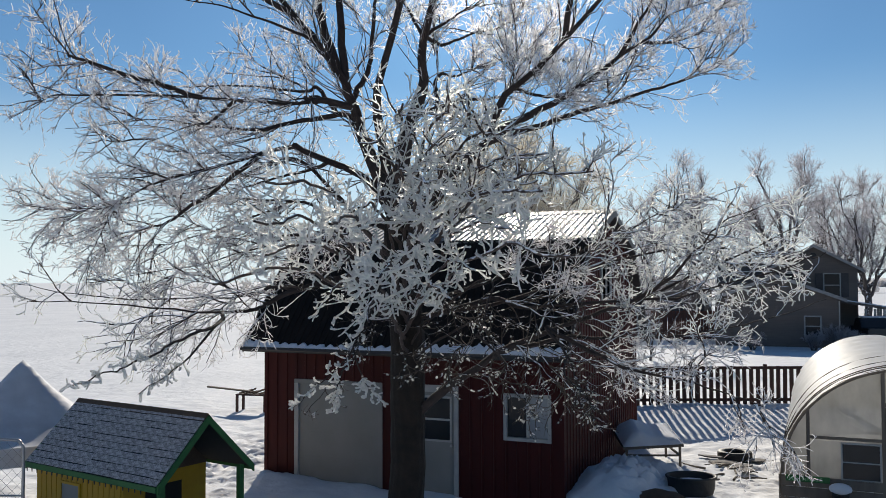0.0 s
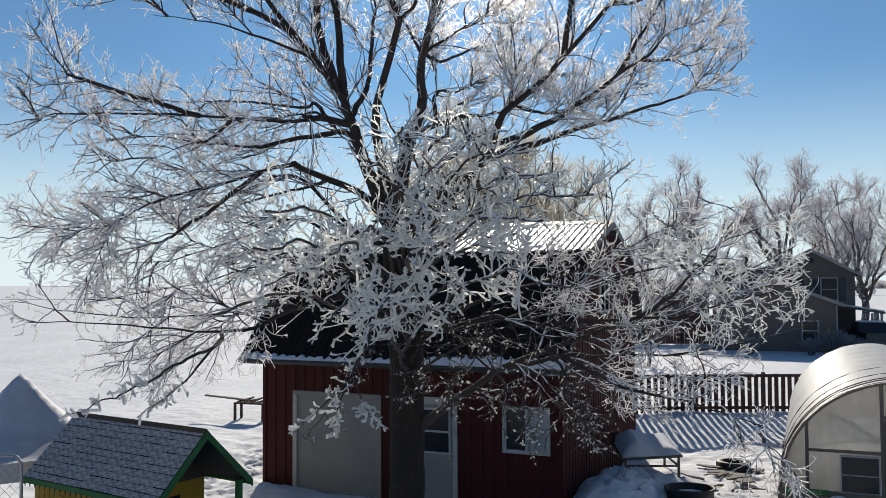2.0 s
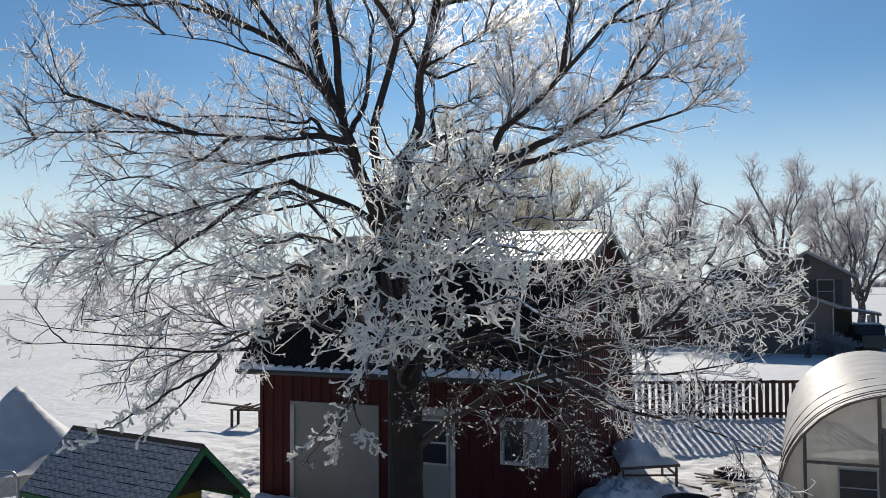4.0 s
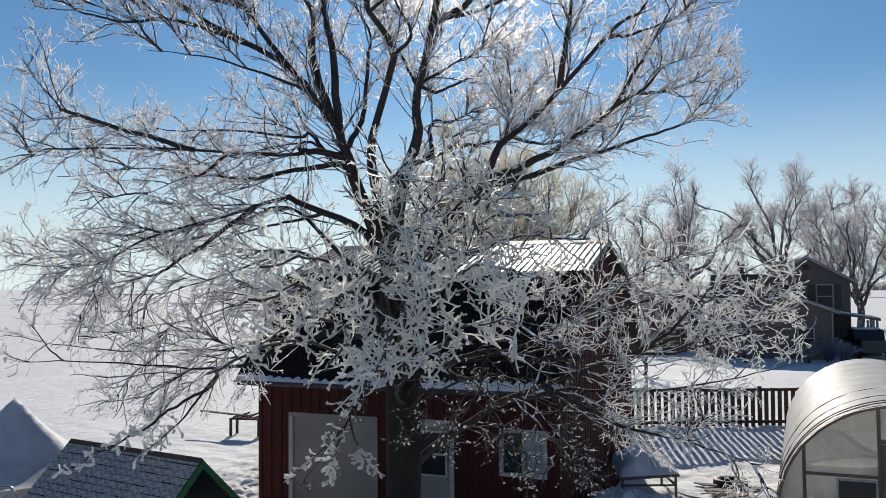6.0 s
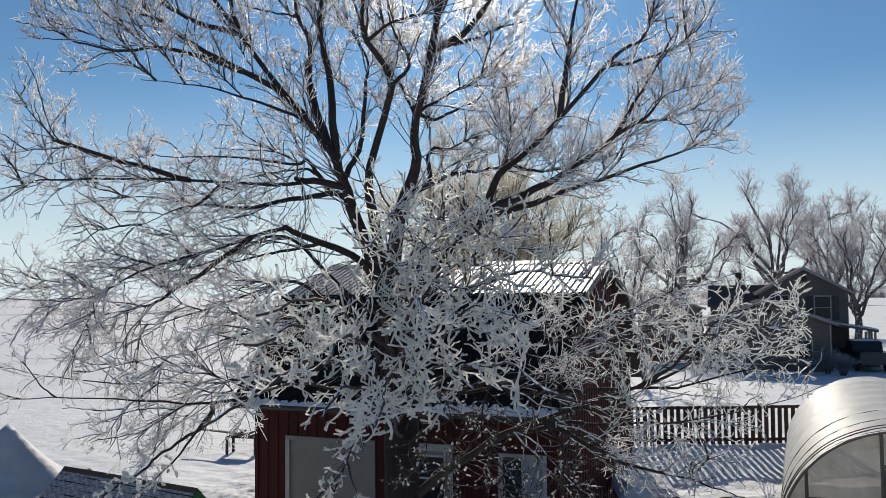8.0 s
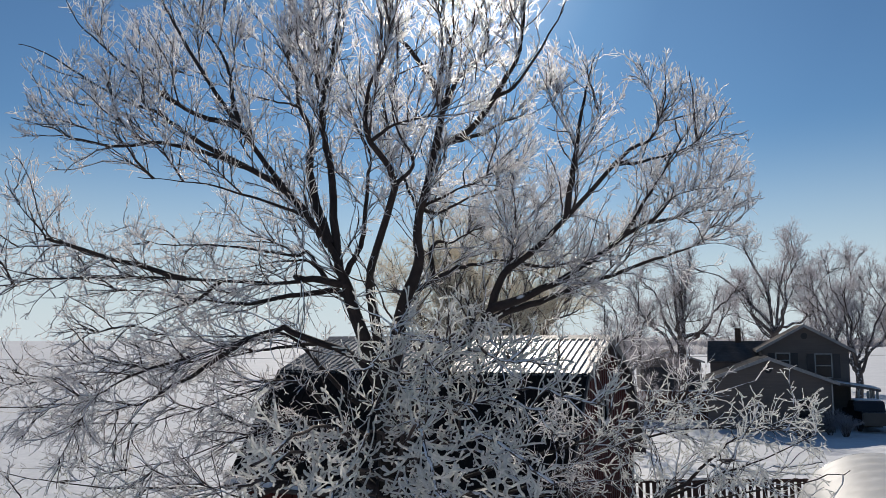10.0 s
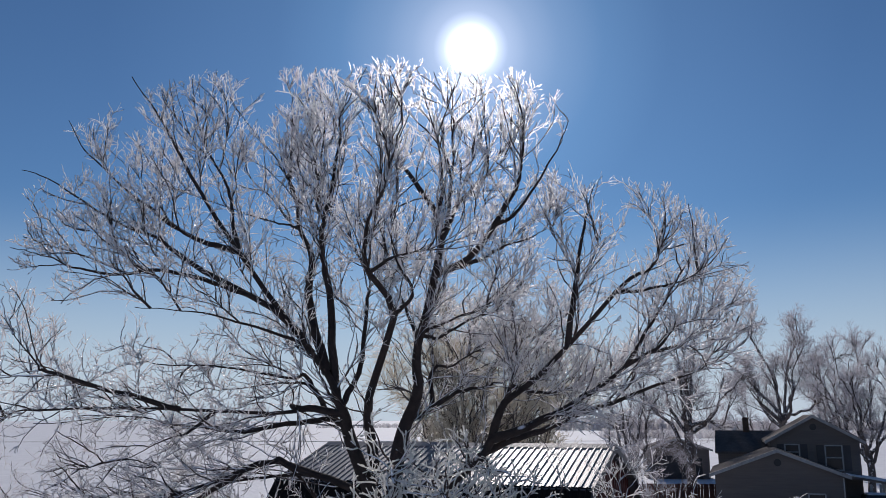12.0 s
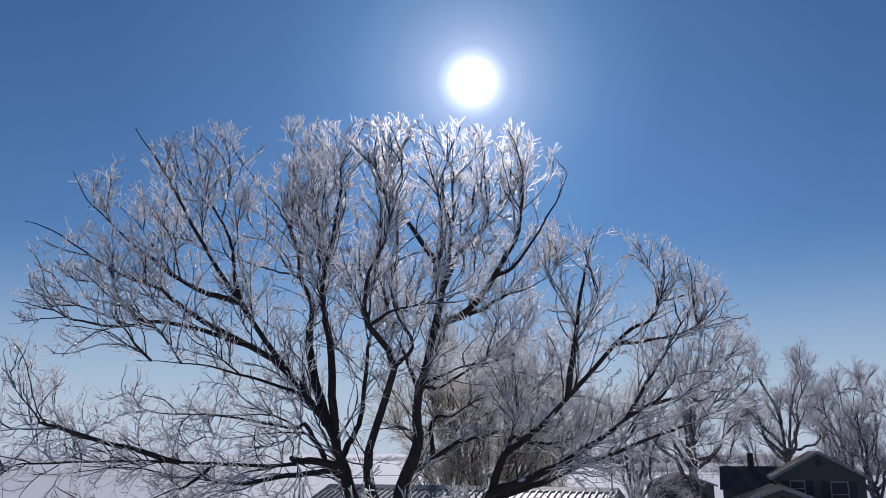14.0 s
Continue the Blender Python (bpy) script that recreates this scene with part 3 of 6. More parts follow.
    limb(0.04, 0.008, (0, 0, 4.4), (-0.51, 0, 4.72), (-1.26, 0.17, 5.24), (-1.65, 0.26, 5.21), (-2.66, 0.43, 4.88), (-3.29, 0.51, 4.74), (-4.09, 0.6, 4.66))
    limb(0.045, 0.008, (0, 0, 4.1), (-0.37, 0, 4.35), (-0.86, -0.13, 4.71), (-1.41, -0.26, 4.82), (-1.73, -0.39, 4.66), (-2.56, -0.64, 4.42), (-3.68, -0.9, 4.21))
    limb(0.075, 0.01, (0.02, 0, 3.7), (-0.49, -0.2, 4.22), (-0.96, -0.37, 4.19), (-1.52, -0.55, 4.01), (-1.86, -0.72, 3.9), (-2.21, -0.9, 3.86), (-3.2, -1.25, 4), (-4.06, -1.6, 4))
    limb(0.04, 0.008, (-1.31, -0.4, 4.19), (-1.61, -0.28, 4.16), (-1.99, -0.17, 4.03), (-2.59, -0.05, 4), (-4.28, 0.18, 4.07), (-5.15, 0.3, 4.22))
    limb(0.03, 0.009, (-1.99, -1, 3.87), (-1.89, -1.8, 3.79), (-1.98, -2.6, 3.68), (-2.08, -3.3, 3.57), (-2.19, -3.9, 3.5), (-2.28, -4.4, 3.44))
    limb(0.022, 0.007, (-2.06, -1.1, 3.82), (-2.24, -1.85, 3.37), (-2.45, -2.6, 3.13))
    # low limbs on the sunny side
    limb(0.08, 0.009, (0.1, 0, 2.5), (1.23, -0.49, 3.37), (3.04, -1.24, 4.15), (4.3, -1.8, 4.78))
    limb(0.032, 0.008, (2.75, -1.1, 4.02), (3.06, -1.43, 4.26), (3.28, -1.75, 4.58), (3.43, -2.08, 4.82), (3.66, -2.4, 4.93))
    limb(0.045, 0.008, (1.23, -0.5, 3.37), (1.9, -0.58, 3.51), (2.57, -0.67, 3.53), (4, -0.83, 3.68), (5, -1, 4.02))
    limb(0.045, 0.008, (0.1, 0, 3.3), (1.1, -0.4, 4.01), (1.63, -0.66, 3.89), (2.93, -1.17, 3.99), (3.37, -1.43, 4.07), (4.23, -1.94, 4.4), (4.42, -2.2, 4.5))
    limb(0.035, 0.008, (1.67, -1.4, 3.71), (2.47, -1.72, 3.29), (3.28, -2.04, 3.11), (3.79, -2.2, 2.94))
    limb(0.035, 0.008, (0.08, 0, 3.6), (1.39, -0.3, 4), (2.59, 0.07, 4.46), (4.01, 0.43, 4.65), (4.75, 0.62, 4.6), (5.36, 0.8, 4.48))
    limb(0.03, 0.008, (0.08, 0, 4), (2.11, -0.2, 4.54), (2.64, -0.43, 4.82), (3.48, -0.9, 5.15))
    # dark shoots that hang before the barn
    limb(0.028, 0.006, (0, 0, 3.6), (-0.04, -0.6, 4.09), (-0.29, -1.25, 3.76), (-0.43, -1.9, 3.43), (-0.71, -3.2, 3.03))
    limb(0.024, 0.006, (0.05, 0, 3.2), (0.87, -1.2, 3.76), (1.07, -1.8, 3.5), (1.37, -3, 3.19))
    limb(0.024, 0.006, (1.67, -1.4, 3.71), (1.85, -1.87, 3.41), (1.86, -2.33, 3.21), (1.97, -2.8, 2.98))
    limb(0.022, 0.006, (0.05, 0, 3.7), (0.42, -0.8, 4.05), (0.67, -1.33, 3.84), (0.96, -1.87, 3.84), (1.39, -2.4, 3.89))
    limb(0.022, 0.006, (0.05, 0, 3.2), (0.23, -0.5, 3.67), (0.38, -1.2, 3.47), (0.3, -1.9, 3.31), (0.07, -2.6, 3.29))
    limb(0.02, 0.006, (0.23, -0.5, 3.67), (0.99, -1.6, 4.25), (0.98, -2.2, 3.92), (0.85, -2.6, 3.68), (0.62, -2.9, 3.49), (0.57, -3, 3.24))
    limb(0.014, 0.006, (0.85, -2.6, 3.68), (1.12, -2.7, 3.44), (1.08, -2.75, 3.28), (1.42, -2.8, 3.18), (1.33, -2.9, 2.91))
    limb(0.014, 0.006, (1.85, -1.87, 3.41), (1.74, -2.4, 3.28), (1.94, -2.6, 3.07), (1.96, -2.7, 2.82))
    # boughs that droop before the garage door, clotted with rime
    limb(0.022, 0.008, (-0.04, -0.6, 4.09), (-0.05, -1.6, 4.5), (-0.12, -2.4, 4.1), (-0.24, -2.9, 3.75), (-0.34, -3.2, 3.52), (-0.59, -3.3, 3.3), (-0.8, -3.4, 3.09))
    limb(0.012, 0.006, (-0.29, -3.1, 3.63), (-0.38, -3.2, 3.4), (-0.44, -3.25, 3.21), (-0.46, -3.3, 3.07))
    limb(0.012, 0.006, (-0.29, -3.1, 3.63), (-0.24, -3.2, 3.48), (-0.17, -3.2, 3.3), (-0.03, -3.25, 3.17))
    for P, R in limbs:
        v, q = tubes(P[None], R[None], 10 if R[0] > 0.1 else 7)
        part("limb", array_mesh("limb", v, q, BARK), BARK, tree)

    def fine(name, lev, R, m_, lab, sides=3):
        """Many thin shoots joined into one mesh, each closed by a blunt tip."""
        if len(lev):
            tip = lev[:, -1:] + unit(lev[:, -1:] - lev[:, -2:-1]) * R[:, -1:, None]
            v, q = tubes(np.concatenate((lev, tip), 1), np.concatenate((R, R[:, -1:] * 0.15), 1), sides)
            part(name, array_mesh(name, v, q, m_), m_, tree, lab, kind="stuff")

    def taper(lev, base, end=0.5, vary=0.25):
        n = lev.shape[1]
        return base * np.linspace(1, end, n)[None] * rng.uniform(1 - vary, 1 + vary, (len(lev), 1))

    def lumpy(lev, lo, hi):
        n = lev.shape[1]
        return rng.uniform(lo, hi, (len(lev), 1)) * rng.uniform(0.62, 1.3, (len(lev), n))

    # ---- the boughs that reach out over the yard, knobbed with rime ----
    def boughs(count, mid, spread, foot, sag):
        out = []
        for i in range(count):
            a, k = 2.4 * i, math.sqrt((i + 0.5) / count)
            u, w = mid[0] + spread[0] * k * math.cos(a), mid[2] + spread[2] * k * math.sin(a)
            v1 = mid[1] + spread[1] * rng.uniform(-1, 1)
            f = foot[0] + (foot[1] - foot[0]) * (w - mid[2] + spread[2]) / (2 * spread[2])
            out.append(resample([(0.03, -0.1, f), (0.33 * u, 0.33 * v1, f + 0.45 * (w - f) + 0.12), (0.68 * u, 0.68 * v1, w + sag), (u, v1, w)], 24, 0.02, rng))
        return np.stack(out)

    near = boughs(NEAR_BOUGHS, (0.08, -4.6, 4.5), (1.55, 0.9, 0.6), (3.3, 4.4), 0.10)
    mid = boughs(MID_BOUGHS, (0.8, -2.8, 5.35), (1.2, 0.6, 0.62), (4.2, 5.1), 0.05)
    for P in (*near, *mid):
        R = np.linspace(0.024, 0.010, 24)
        v, q = tubes(P[None], R[None], 7)
        part("bough", array_mesh("bough", v, q, BARK_RIMED), BARK_RIMED, tree)
    drooping = np.stack([P for P, R in limbs if P[-1][1] < -2.55 and P[-1][0] < -1.8] + [P for P, R in limbs[-3:]])
    hanging = np.stack([P for P, R in limbs[:-3] if P[-1][1] < -2.2 and P[-1][0] > -1.8 and P[-1][2] < 4.0])
    N1, _, _ = sprout(rng, near, 9, (0.3, 0.75), 9, (35, 80), -0.05, 0.14, 0.45, bend=0.05)
    D1, _, _ = sprout(rng, drooping, 24, (0.05, 0.22), 7, (30, 75), -0.05, 0.2, 0.42)
    D2, _, _ = sprout(rng, D1, 4, (0.025, 0.09), 5, (35, 80), -0.1, 0.25, 0.15)
    D2 = D2[thin_out(rng, D2, 0.07, 1)]
    fine("rimed_branch", D1, lumpy(D1, 0.005, 0.010), FROST, "drooping shoots thick with white rime", 6)
    fine("rimed_twig", D2, lumpy(D2, 0.008, 0.017), FROST, "clots of white rime", 6)
    H1, _, _ = sprout(rng, hanging, 26, (0.15, 0.6), 9, (30, 80), -0.1, 0.22, 0.25)
    H2, _, _ = sprout(rng, H1, 4, (0.04, 0.16), 5, (30, 75), -0.1, 0.22, 0.2)
    H3 = H2[rng.random(len(H2)) < 0.55][:, 1:3]
    fine("fine_branch", H1, taper(H1, 0.005), BARK_LOW, "dark hanging shoots", 4)
    fine("twig", H2, taper(H2, 0.0032), BARK_LOW, "dark hanging twigs", 3)
    fine("rime_bead", H3, lumpy(H3, 0.005, 0.011), FROST, "white rime on hanging twigs", 5)
    N2, _, _ = sprout(rng, N1, 7, (0.08, 0.24), 7, (35, 80), -0.05, 0.2, 0.12, bend=0.09)
    N2 = N2[thin_out(rng, N2, 0.17, 1)]
    N3, _, _ = sprout(rng, N2, 2, (0.04, 0.13), 5, (35, 75), 0.0, 0.2, 0.25, bend=0.09)
    fine("rimed_branch", N1, lumpy(N1, 0.0065, 0.010), FROST, "branches thick with white rime", 6)
    fine("rimed_twig", N2, lumpy(N2, 0.0074, 0.0124), FROST, "stubby twigs thick with white rime", 6)
    fine("rimed_spur", N3, lumpy(N3, 0.0066, 0.011), FROST, "short spurs thick with white rime", 6)
    M1, _, _ = sprout(rng, mid, 9, (0.35, 0.8), 9, (30, 70), 0.28, 0.15, 0.45)
    M2, _, _ = sprout(rng, M1, 8, (0.12, 0.36), 7, (30, 65), 0.22, 0.17, 0.1)
    M2 = M2[thin_out(rng, M2, 0.15, 1)]
    M3, _, _ = sprout(rng, M2, 2, (0.05, 0.15), 5, (30, 65), 0.15, 0.15, 0.2)
    fine("rimed_branch", M1, taper(M1, 0.012), BARK_RIMED, "rimed brown branches", 5)
    fine("rimed_twig", M2, lumpy(M2, 0.006, 0.009), FROST, "twigs thick with white rime", 5)
    fine("rimed_spur", M3, lumpy(M3, 0.005, 0.0075), FROST, "spurs of white rime", 4)

    # ---- the crown ----
    def rise(p):
        return 0.3 * np.clip((p[:, 2] - 6.0) / 3.0, -0.25, 1)

    def inside(p):
        """Within the crown's rounded outline."""
        k = 1 + 0.09 * p[:, 1]
        u, w = 0.45 + (p[:, 0] - 0.45) / k, 6.5 + (p[:, 2] - 6.5) / k
        return (w < np.interp(u, CROWN_U, CROWN_W)) & (u > -5.2) & (u < np.where(w > 5.5, 4.65, 5.3))

    def low(p):
        """The bare, dark lower branches under the crown, with only beads of rime."""
        return (p[:, 2] < 4.35 - 0.15 * np.clip(p[:, 0], 0, 3)) & (p[:, 0] < 2.5) & (p[:, 0] > -1.3)

    def stout(p):
        """Where the rime lies thick: the low reaches on the sunny side and the field side's lowest tips."""
        u, w = p[:, 0], p[:, 2]
        return ((u > 2.3) & (w < 5.35) & (w > 3.55)) | ((u < -2.9) & (w < 4.35))

    def core(p):
        """The open middle of the crown, where the stems stand clear."""
        return (p[:, 0] / 1.9) ** 2 + (p[:, 1] / 2.2) ** 2 + ((p[:, 2] - 6.1) / 1.4) ** 2 < 1

    def airy(p):
        """The level limbs over the field, with clear gaps of sky between them."""
        return (p[:, 0] < -0.8) & (p[:, 2] > 5.0) & (p[:, 2] < 8.7 + 0.25 * p[:, 0])

    HEART = (0.0, 0.2, 5.0)
    LP = np.stack([p for p, _ in limbs])
    length = np.linalg.norm(np.diff(LP, axis=1), axis=2).sum(1)
    few = np.where((LP[:, -1, 1] < -2.3) & (LP[:, -1, 2] < 4.6), 0.0, np.where(LP[:, 16, 2] < 4.6, 0.6, 1.0))
    B1, _, _ = sprout(rng, LP, (length * few * 1.7).astype(int), (0.6, 1.6), 18, (25, 55), 0.10, 0.10, 0.2, rise, HEART, 0.2)
    B1 = B1[inside(B1[:, -1]) & inside(B1[:, 9]) & np.where(core(B1[:, 9]), thin_out(rng, B1, 0.8, 1), thin_out(rng, B1, 0.62, 2))]
    r1 = np.linspace(1, 0.3, 18)[None] * rng.uniform(0.010, 0.019, (len(B1), 1))
    for P, R in zip(B1, r1):
        v, q = tubes(P[None], R[None], 6)
        part("branch", array_mesh("branch", v, q, BARK_FINE), BARK_FINE, tree)
    B2a, _, _ = sprout(rng, LP, (length * few * 5).astype(int), (0.4, 1.2), 10, (30, 68), 0.08, 0.15, 0.12, rise, HEART, 0.12)
    B2b, _, _ = sprout(rng, B1, 9, (0.35, 0.95), 10, (30, 64), 0.08, 0.15, 0.1, rise, HEART, 0.12)
    B2 = np.concatenate((B2a, B2b))
    B2 = B2[inside(B2[:, -1]) & np.where(low(B2[:, 5]), thin_out(rng, B2, 0.45, 2), np.where(core(B2[:, 5]), thin_out(rng, B2, 0.45, 2), thin_out(rng, B2, 0.42, 4)))]
    low2 = low(B2[:, 5])
    fine("fine_branch", B2[~low2], taper(B2[~low2], 0.0085), BARK_FINE, "frosted brown branches", 4)
    fine("fine_branch", B2[low2], taper(B2[low2], 0.0085), BARK_LOW, "dark lower branches", 4)
    B3, _, _ = sprout(rng, B2, np.where(low2, 5, 8), (0.15, 0.5), 7, (28, 62), 0.06, 0.2, 0.08, rise, HEART, 0.08)
    B3 = B3[inside(B3[:, -1]) & np.where(low(B3[:, 3]), thin_out(rng, B3, 0.32, 2), np.where(stout(B3[:, 3]), thin_out(rng, B3, 0.34, 2), np.where(core(B3[:, 3]), thin_out(rng, B3, 0.36, 1), np.where(airy(B3[:, 3]), thin_out(rng, B3, 0.30, TWIGS - 2), np.where(B3[:, 3, 2] > 8.6, thin_out(rng, B3, 0.30, TWIGS), thin_out(rng, B3, 0.30, TWIGS))))))]
    low3, thick3 = low(B3[:, 3]), stout(B3[:, 3])
    B4, _, _ = sprout(rng, B3, np.where(low3, 2, np.where(thick3, 3, 4)), (0.05, 0.2), 5, (30, 68), 0.06, 0.22, 0.15, rise, HEART, 0.06)
    low4, thick4 = low(B4[:, 1]), stout(B4[:, 1])
    thin3, thin4 = ~low3 & ~thick3, ~low4 & ~thick4
    bare3 = thin3 & (rng.random(len(B3)) < 0.25)
    bare4 = thin4 & (rng.random(len(B4)) < 0.1)
    fine("branchlet", B3[bare3], taper(B3[bare3], 0.0045), BARK_FINE, "brown branchlets with a little rime")
    fine("branchlet", B3[thin3 & ~bare3], taper(B3[thin3 & ~bare3], 0.0054, 0.7, 0.4), FROST_THIN, "thinly rimed branchlets")
    fine("branchlet", B3[low3], taper(B3[low3], 0.0048), BARK_LOW, "dark bare branchlets")
    fine("branchlet", B3[thick3], lumpy(B3[thick3], 0.004, 0.0065), FROST, "branchlets thick with rime", 5)
    fine("twig", B4[bare4], taper(B4[bare4], 0.0034), BARK_FINE, "thin brown twigs")
    fine("twig", B4[thin4 & ~bare4], taper(B4[thin4 & ~bare4], 0.0048, 0.75, 0.4), FROST_THIN, "white rimed twigs")
    fine("twig", B4[low4], taper(B4[low4], 0.0036), BARK_LOW, "dark bare twigs")
    fine("twig", B4[thick4], lumpy(B4[thick4], 0.0045, 0.0075), FROST, "stubby rimed twigs", 5)
    strips = np.concatenate((B3[low3], B3[low3][::2, ::-1]))
    strips = np.concatenate((strips[0::3, 0:2], strips[1::3, 2:4], strips[2::3, 4:6])) + np.array([0, 0, 0.004])
    fine("rime_bead", strips, rng.uniform(0.005, 0.012, (len(strips), 1)) * np.array([1.0, 0.7]), FROST, "lumps of white rime on dark twigs", 5)
    return tree


NEAR_BOUGHS, MID_BOUGHS, TWIGS = 17, 15, 5
CROWN_U = (-5.0, -4.85, -4.6, -4.2, -3.5, -2.5, -1.4, 0.7, 1.7, 2.1, 2.25, 2.6, 3.5, 4.15, 4.5, 4.6)
CROWN_W = (7.6, 8.5, 9.4, 10.05, 10.5, 10.9, 10.95, 10.85, 10.85, 10.5, 9.2, 9.45, 9.25, 8.75, 8.2, 7.4)
build_main_tree()


def far_tree(x, y, height, width, seed, label, stems=5, dens=1.0, trunk_r=0.35, fork=0.25, z0=0.0, lean=0.4, name="bare_tree", arms=(), twig=None):
    """A bare tree with a tapered trunk, spreading stems and a haze of fine twigs."""
    rng = np.random.default_rng(seed)
    tree = empty(name, pose(x, y, z0), label, "tree", "bare trees round the yard")
    hf = height * fork
    tp = resample([(0, 0, -0.2), (0.05, 0, hf * 0.5), (0, 0.05, hf), (0.0, 0.0, hf * 1.08)], 10, 0.03, rng)
    v, q = tubes(tp[None], np.interp(np.linspace(0, 1, 10), [0, 0.1, 0.8, 1], [trunk_r * 1.4, trunk_r, trunk_r * 0.8, trunk_r * 0.25])[None], 9)
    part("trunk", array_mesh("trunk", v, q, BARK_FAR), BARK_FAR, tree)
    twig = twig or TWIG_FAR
    limbs = [resample(c, 16, 0.004 * height, rng) for c in arms]
    for i in range(stems):
        a = 2 * math.pi * (i + rng.uniform(-0.3, 0.3)) / stems
        rr = width * 0.5 * rng.uniform(0.35, 1.0)
        top = height * rng.uniform(0.86, 1.0) * (1.0 - 0.22 * (rr / (width * 0.5)) ** 2)
        ca, sa = math.cos(a), math.sin(a)
        ctrl = [(0, 0, hf * rng.uniform(0.7, 1.0)), (ca * rr * lean, sa * rr * lean, hf + (top - hf) * 0.25), (ca * rr * 0.62, sa * rr * 0.62, hf + (top - hf) * 0.6), (ca * rr, sa * rr, top)]
        limbs.append(resample(ctrl, 16, 0.012 * height, rng))
    LP = np.stack(limbs)
    LR = np.linspace(1, 0.12, 16)[None] * trunk_r * rng.uniform(0.45, 0.58, (len(limbs), 1))
    for P, R in zip(LP, LR):
        v, q = tubes(P[None], R[None], 6)
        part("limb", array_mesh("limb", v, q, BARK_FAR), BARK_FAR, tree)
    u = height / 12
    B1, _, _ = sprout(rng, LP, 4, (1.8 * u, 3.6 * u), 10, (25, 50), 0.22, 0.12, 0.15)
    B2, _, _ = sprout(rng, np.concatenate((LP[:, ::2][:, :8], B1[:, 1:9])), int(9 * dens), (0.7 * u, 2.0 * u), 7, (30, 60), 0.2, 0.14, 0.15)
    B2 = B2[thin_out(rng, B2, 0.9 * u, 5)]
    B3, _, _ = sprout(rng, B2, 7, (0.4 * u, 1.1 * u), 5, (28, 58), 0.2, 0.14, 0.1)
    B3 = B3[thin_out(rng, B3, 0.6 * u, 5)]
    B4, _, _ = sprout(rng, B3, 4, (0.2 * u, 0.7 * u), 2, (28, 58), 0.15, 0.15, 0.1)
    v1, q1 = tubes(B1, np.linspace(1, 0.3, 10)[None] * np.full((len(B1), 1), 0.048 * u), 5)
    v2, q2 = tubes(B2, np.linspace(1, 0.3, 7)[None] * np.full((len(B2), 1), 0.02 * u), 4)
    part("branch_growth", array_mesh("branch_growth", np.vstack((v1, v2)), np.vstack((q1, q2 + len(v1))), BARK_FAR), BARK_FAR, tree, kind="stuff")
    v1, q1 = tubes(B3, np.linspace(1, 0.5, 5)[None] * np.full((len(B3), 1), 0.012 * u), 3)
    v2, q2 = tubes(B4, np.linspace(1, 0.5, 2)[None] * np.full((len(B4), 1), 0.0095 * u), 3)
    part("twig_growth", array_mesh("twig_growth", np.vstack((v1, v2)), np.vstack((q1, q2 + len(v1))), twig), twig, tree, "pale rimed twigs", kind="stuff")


far_tree(-5.4, 62.4, 14.5, 11, 21, "tall bare tree rimed pale against the sky", 4, fork=0.38, trunk_r=0.42, arms=(
    ((0, 0, 3), (-0.1, 0, 6), (-0.5, 0, 8.8), (-0.4, 0, 11), (-1, 0, 14)), ((0.1, 0, 4), (0.3, 0, 7.5), (0.6, 0, 10), (1.2, 0.2, 13.5)),
    ((-0.2, 0, 3.8), (-1.5, 0, 6), (-3.2, 0, 7.6), (-4.5, 0, 10.5)), ((0.3, 0, 5.8), (1.6, 0, 6.2), (2.9, 0, 6.0), (3.8, 0, 8))))
far_tree(-9.8, 60.0, 11.5, 8, 22, "bare tree with pale frosted crown beside a shed", 6, dens=1.2, fork=0.2, trunk_r=0.3)
far_tree(-1.6, 95.0, 10.0, 8, 29, "small round bare rimed tree, distance haze in its colours", 7, dens=1.2, fork=0.2, trunk_r=0.25)
far_tree(1.9, 76.8, 16.0, 13, 23, "tall spreading bare tree behind the grey house", 5, fork=0.4, trunk_r=0.36, lean=0.5, arms=(
    ((-0.25, 0, 6), (-0.3, 0, 9.3), (-1.6, 0, 13), (-2.3, 0.3, 14.2), (-2.6, 0, 15.4)), ((0.3, 0, 6), (0.5, 0, 9.8), (1.4, 0, 13), (2.3, -0.3, 14.2), (2.8, 0, 15.4)),
    ((-0.3, 0, 7), (-2, 0, 9), (-4, -0.3, 11.2), (-5.7, 0, 12.4), (-8, 0.3, 13.0))))
far_tree(7.4, 89.7, 15.4, 11, 24, "bare tree in pale rime behind the house", 9, fork=0.2, lean=0.35)
far_tree(8.6, 64.6, 12.8, 10, 25, "bare frosted tree beside the house porch", 7, fork=0.28, trunk_r=0.32)
far_tree(14.8, 82.0, 15.0, 11, 26, "bare frosted tree on the field's edge", 7)
far_tree(-7.0, 15.2, 10.8, 9.0, 27, "dense multi-stemmed tan tree behind the barn", 40, dens=0.9, trunk_r=0.11, fork=0.05, lean=0.6, name="shrub_tree", twig=TWIG_TAN)
far_tree(-3.5, 30.0, 6.8, 5.0, 28, "slender bare tree behind the barn", 6, dens=0.5, trunk_r=0.1, fork=0.1, name="shrub_tree")


# ---- the red barn ----
BX0, BX1, BD = -6.63, 0.0, 7.3
EAVE, BREAK, RIDGE = (-0.5, 2.86), (1.4, 5.08), (3.65, 5.8)
WALL_TOP = 2.78


def gambrel(y):
    y = y if y <= BD / 2 else BD - y
    if y < BREAK[0]:
        return EAVE[1] + (BREAK[1] - EAVE[1]) * (y - EAVE[0]) / (BREAK[0] - EAVE[0])
    return BREAK[1] + (RIDGE[1] - BREAK[1]) * (y - BREAK[0]) / (RIDGE[0] - BREAK[0])


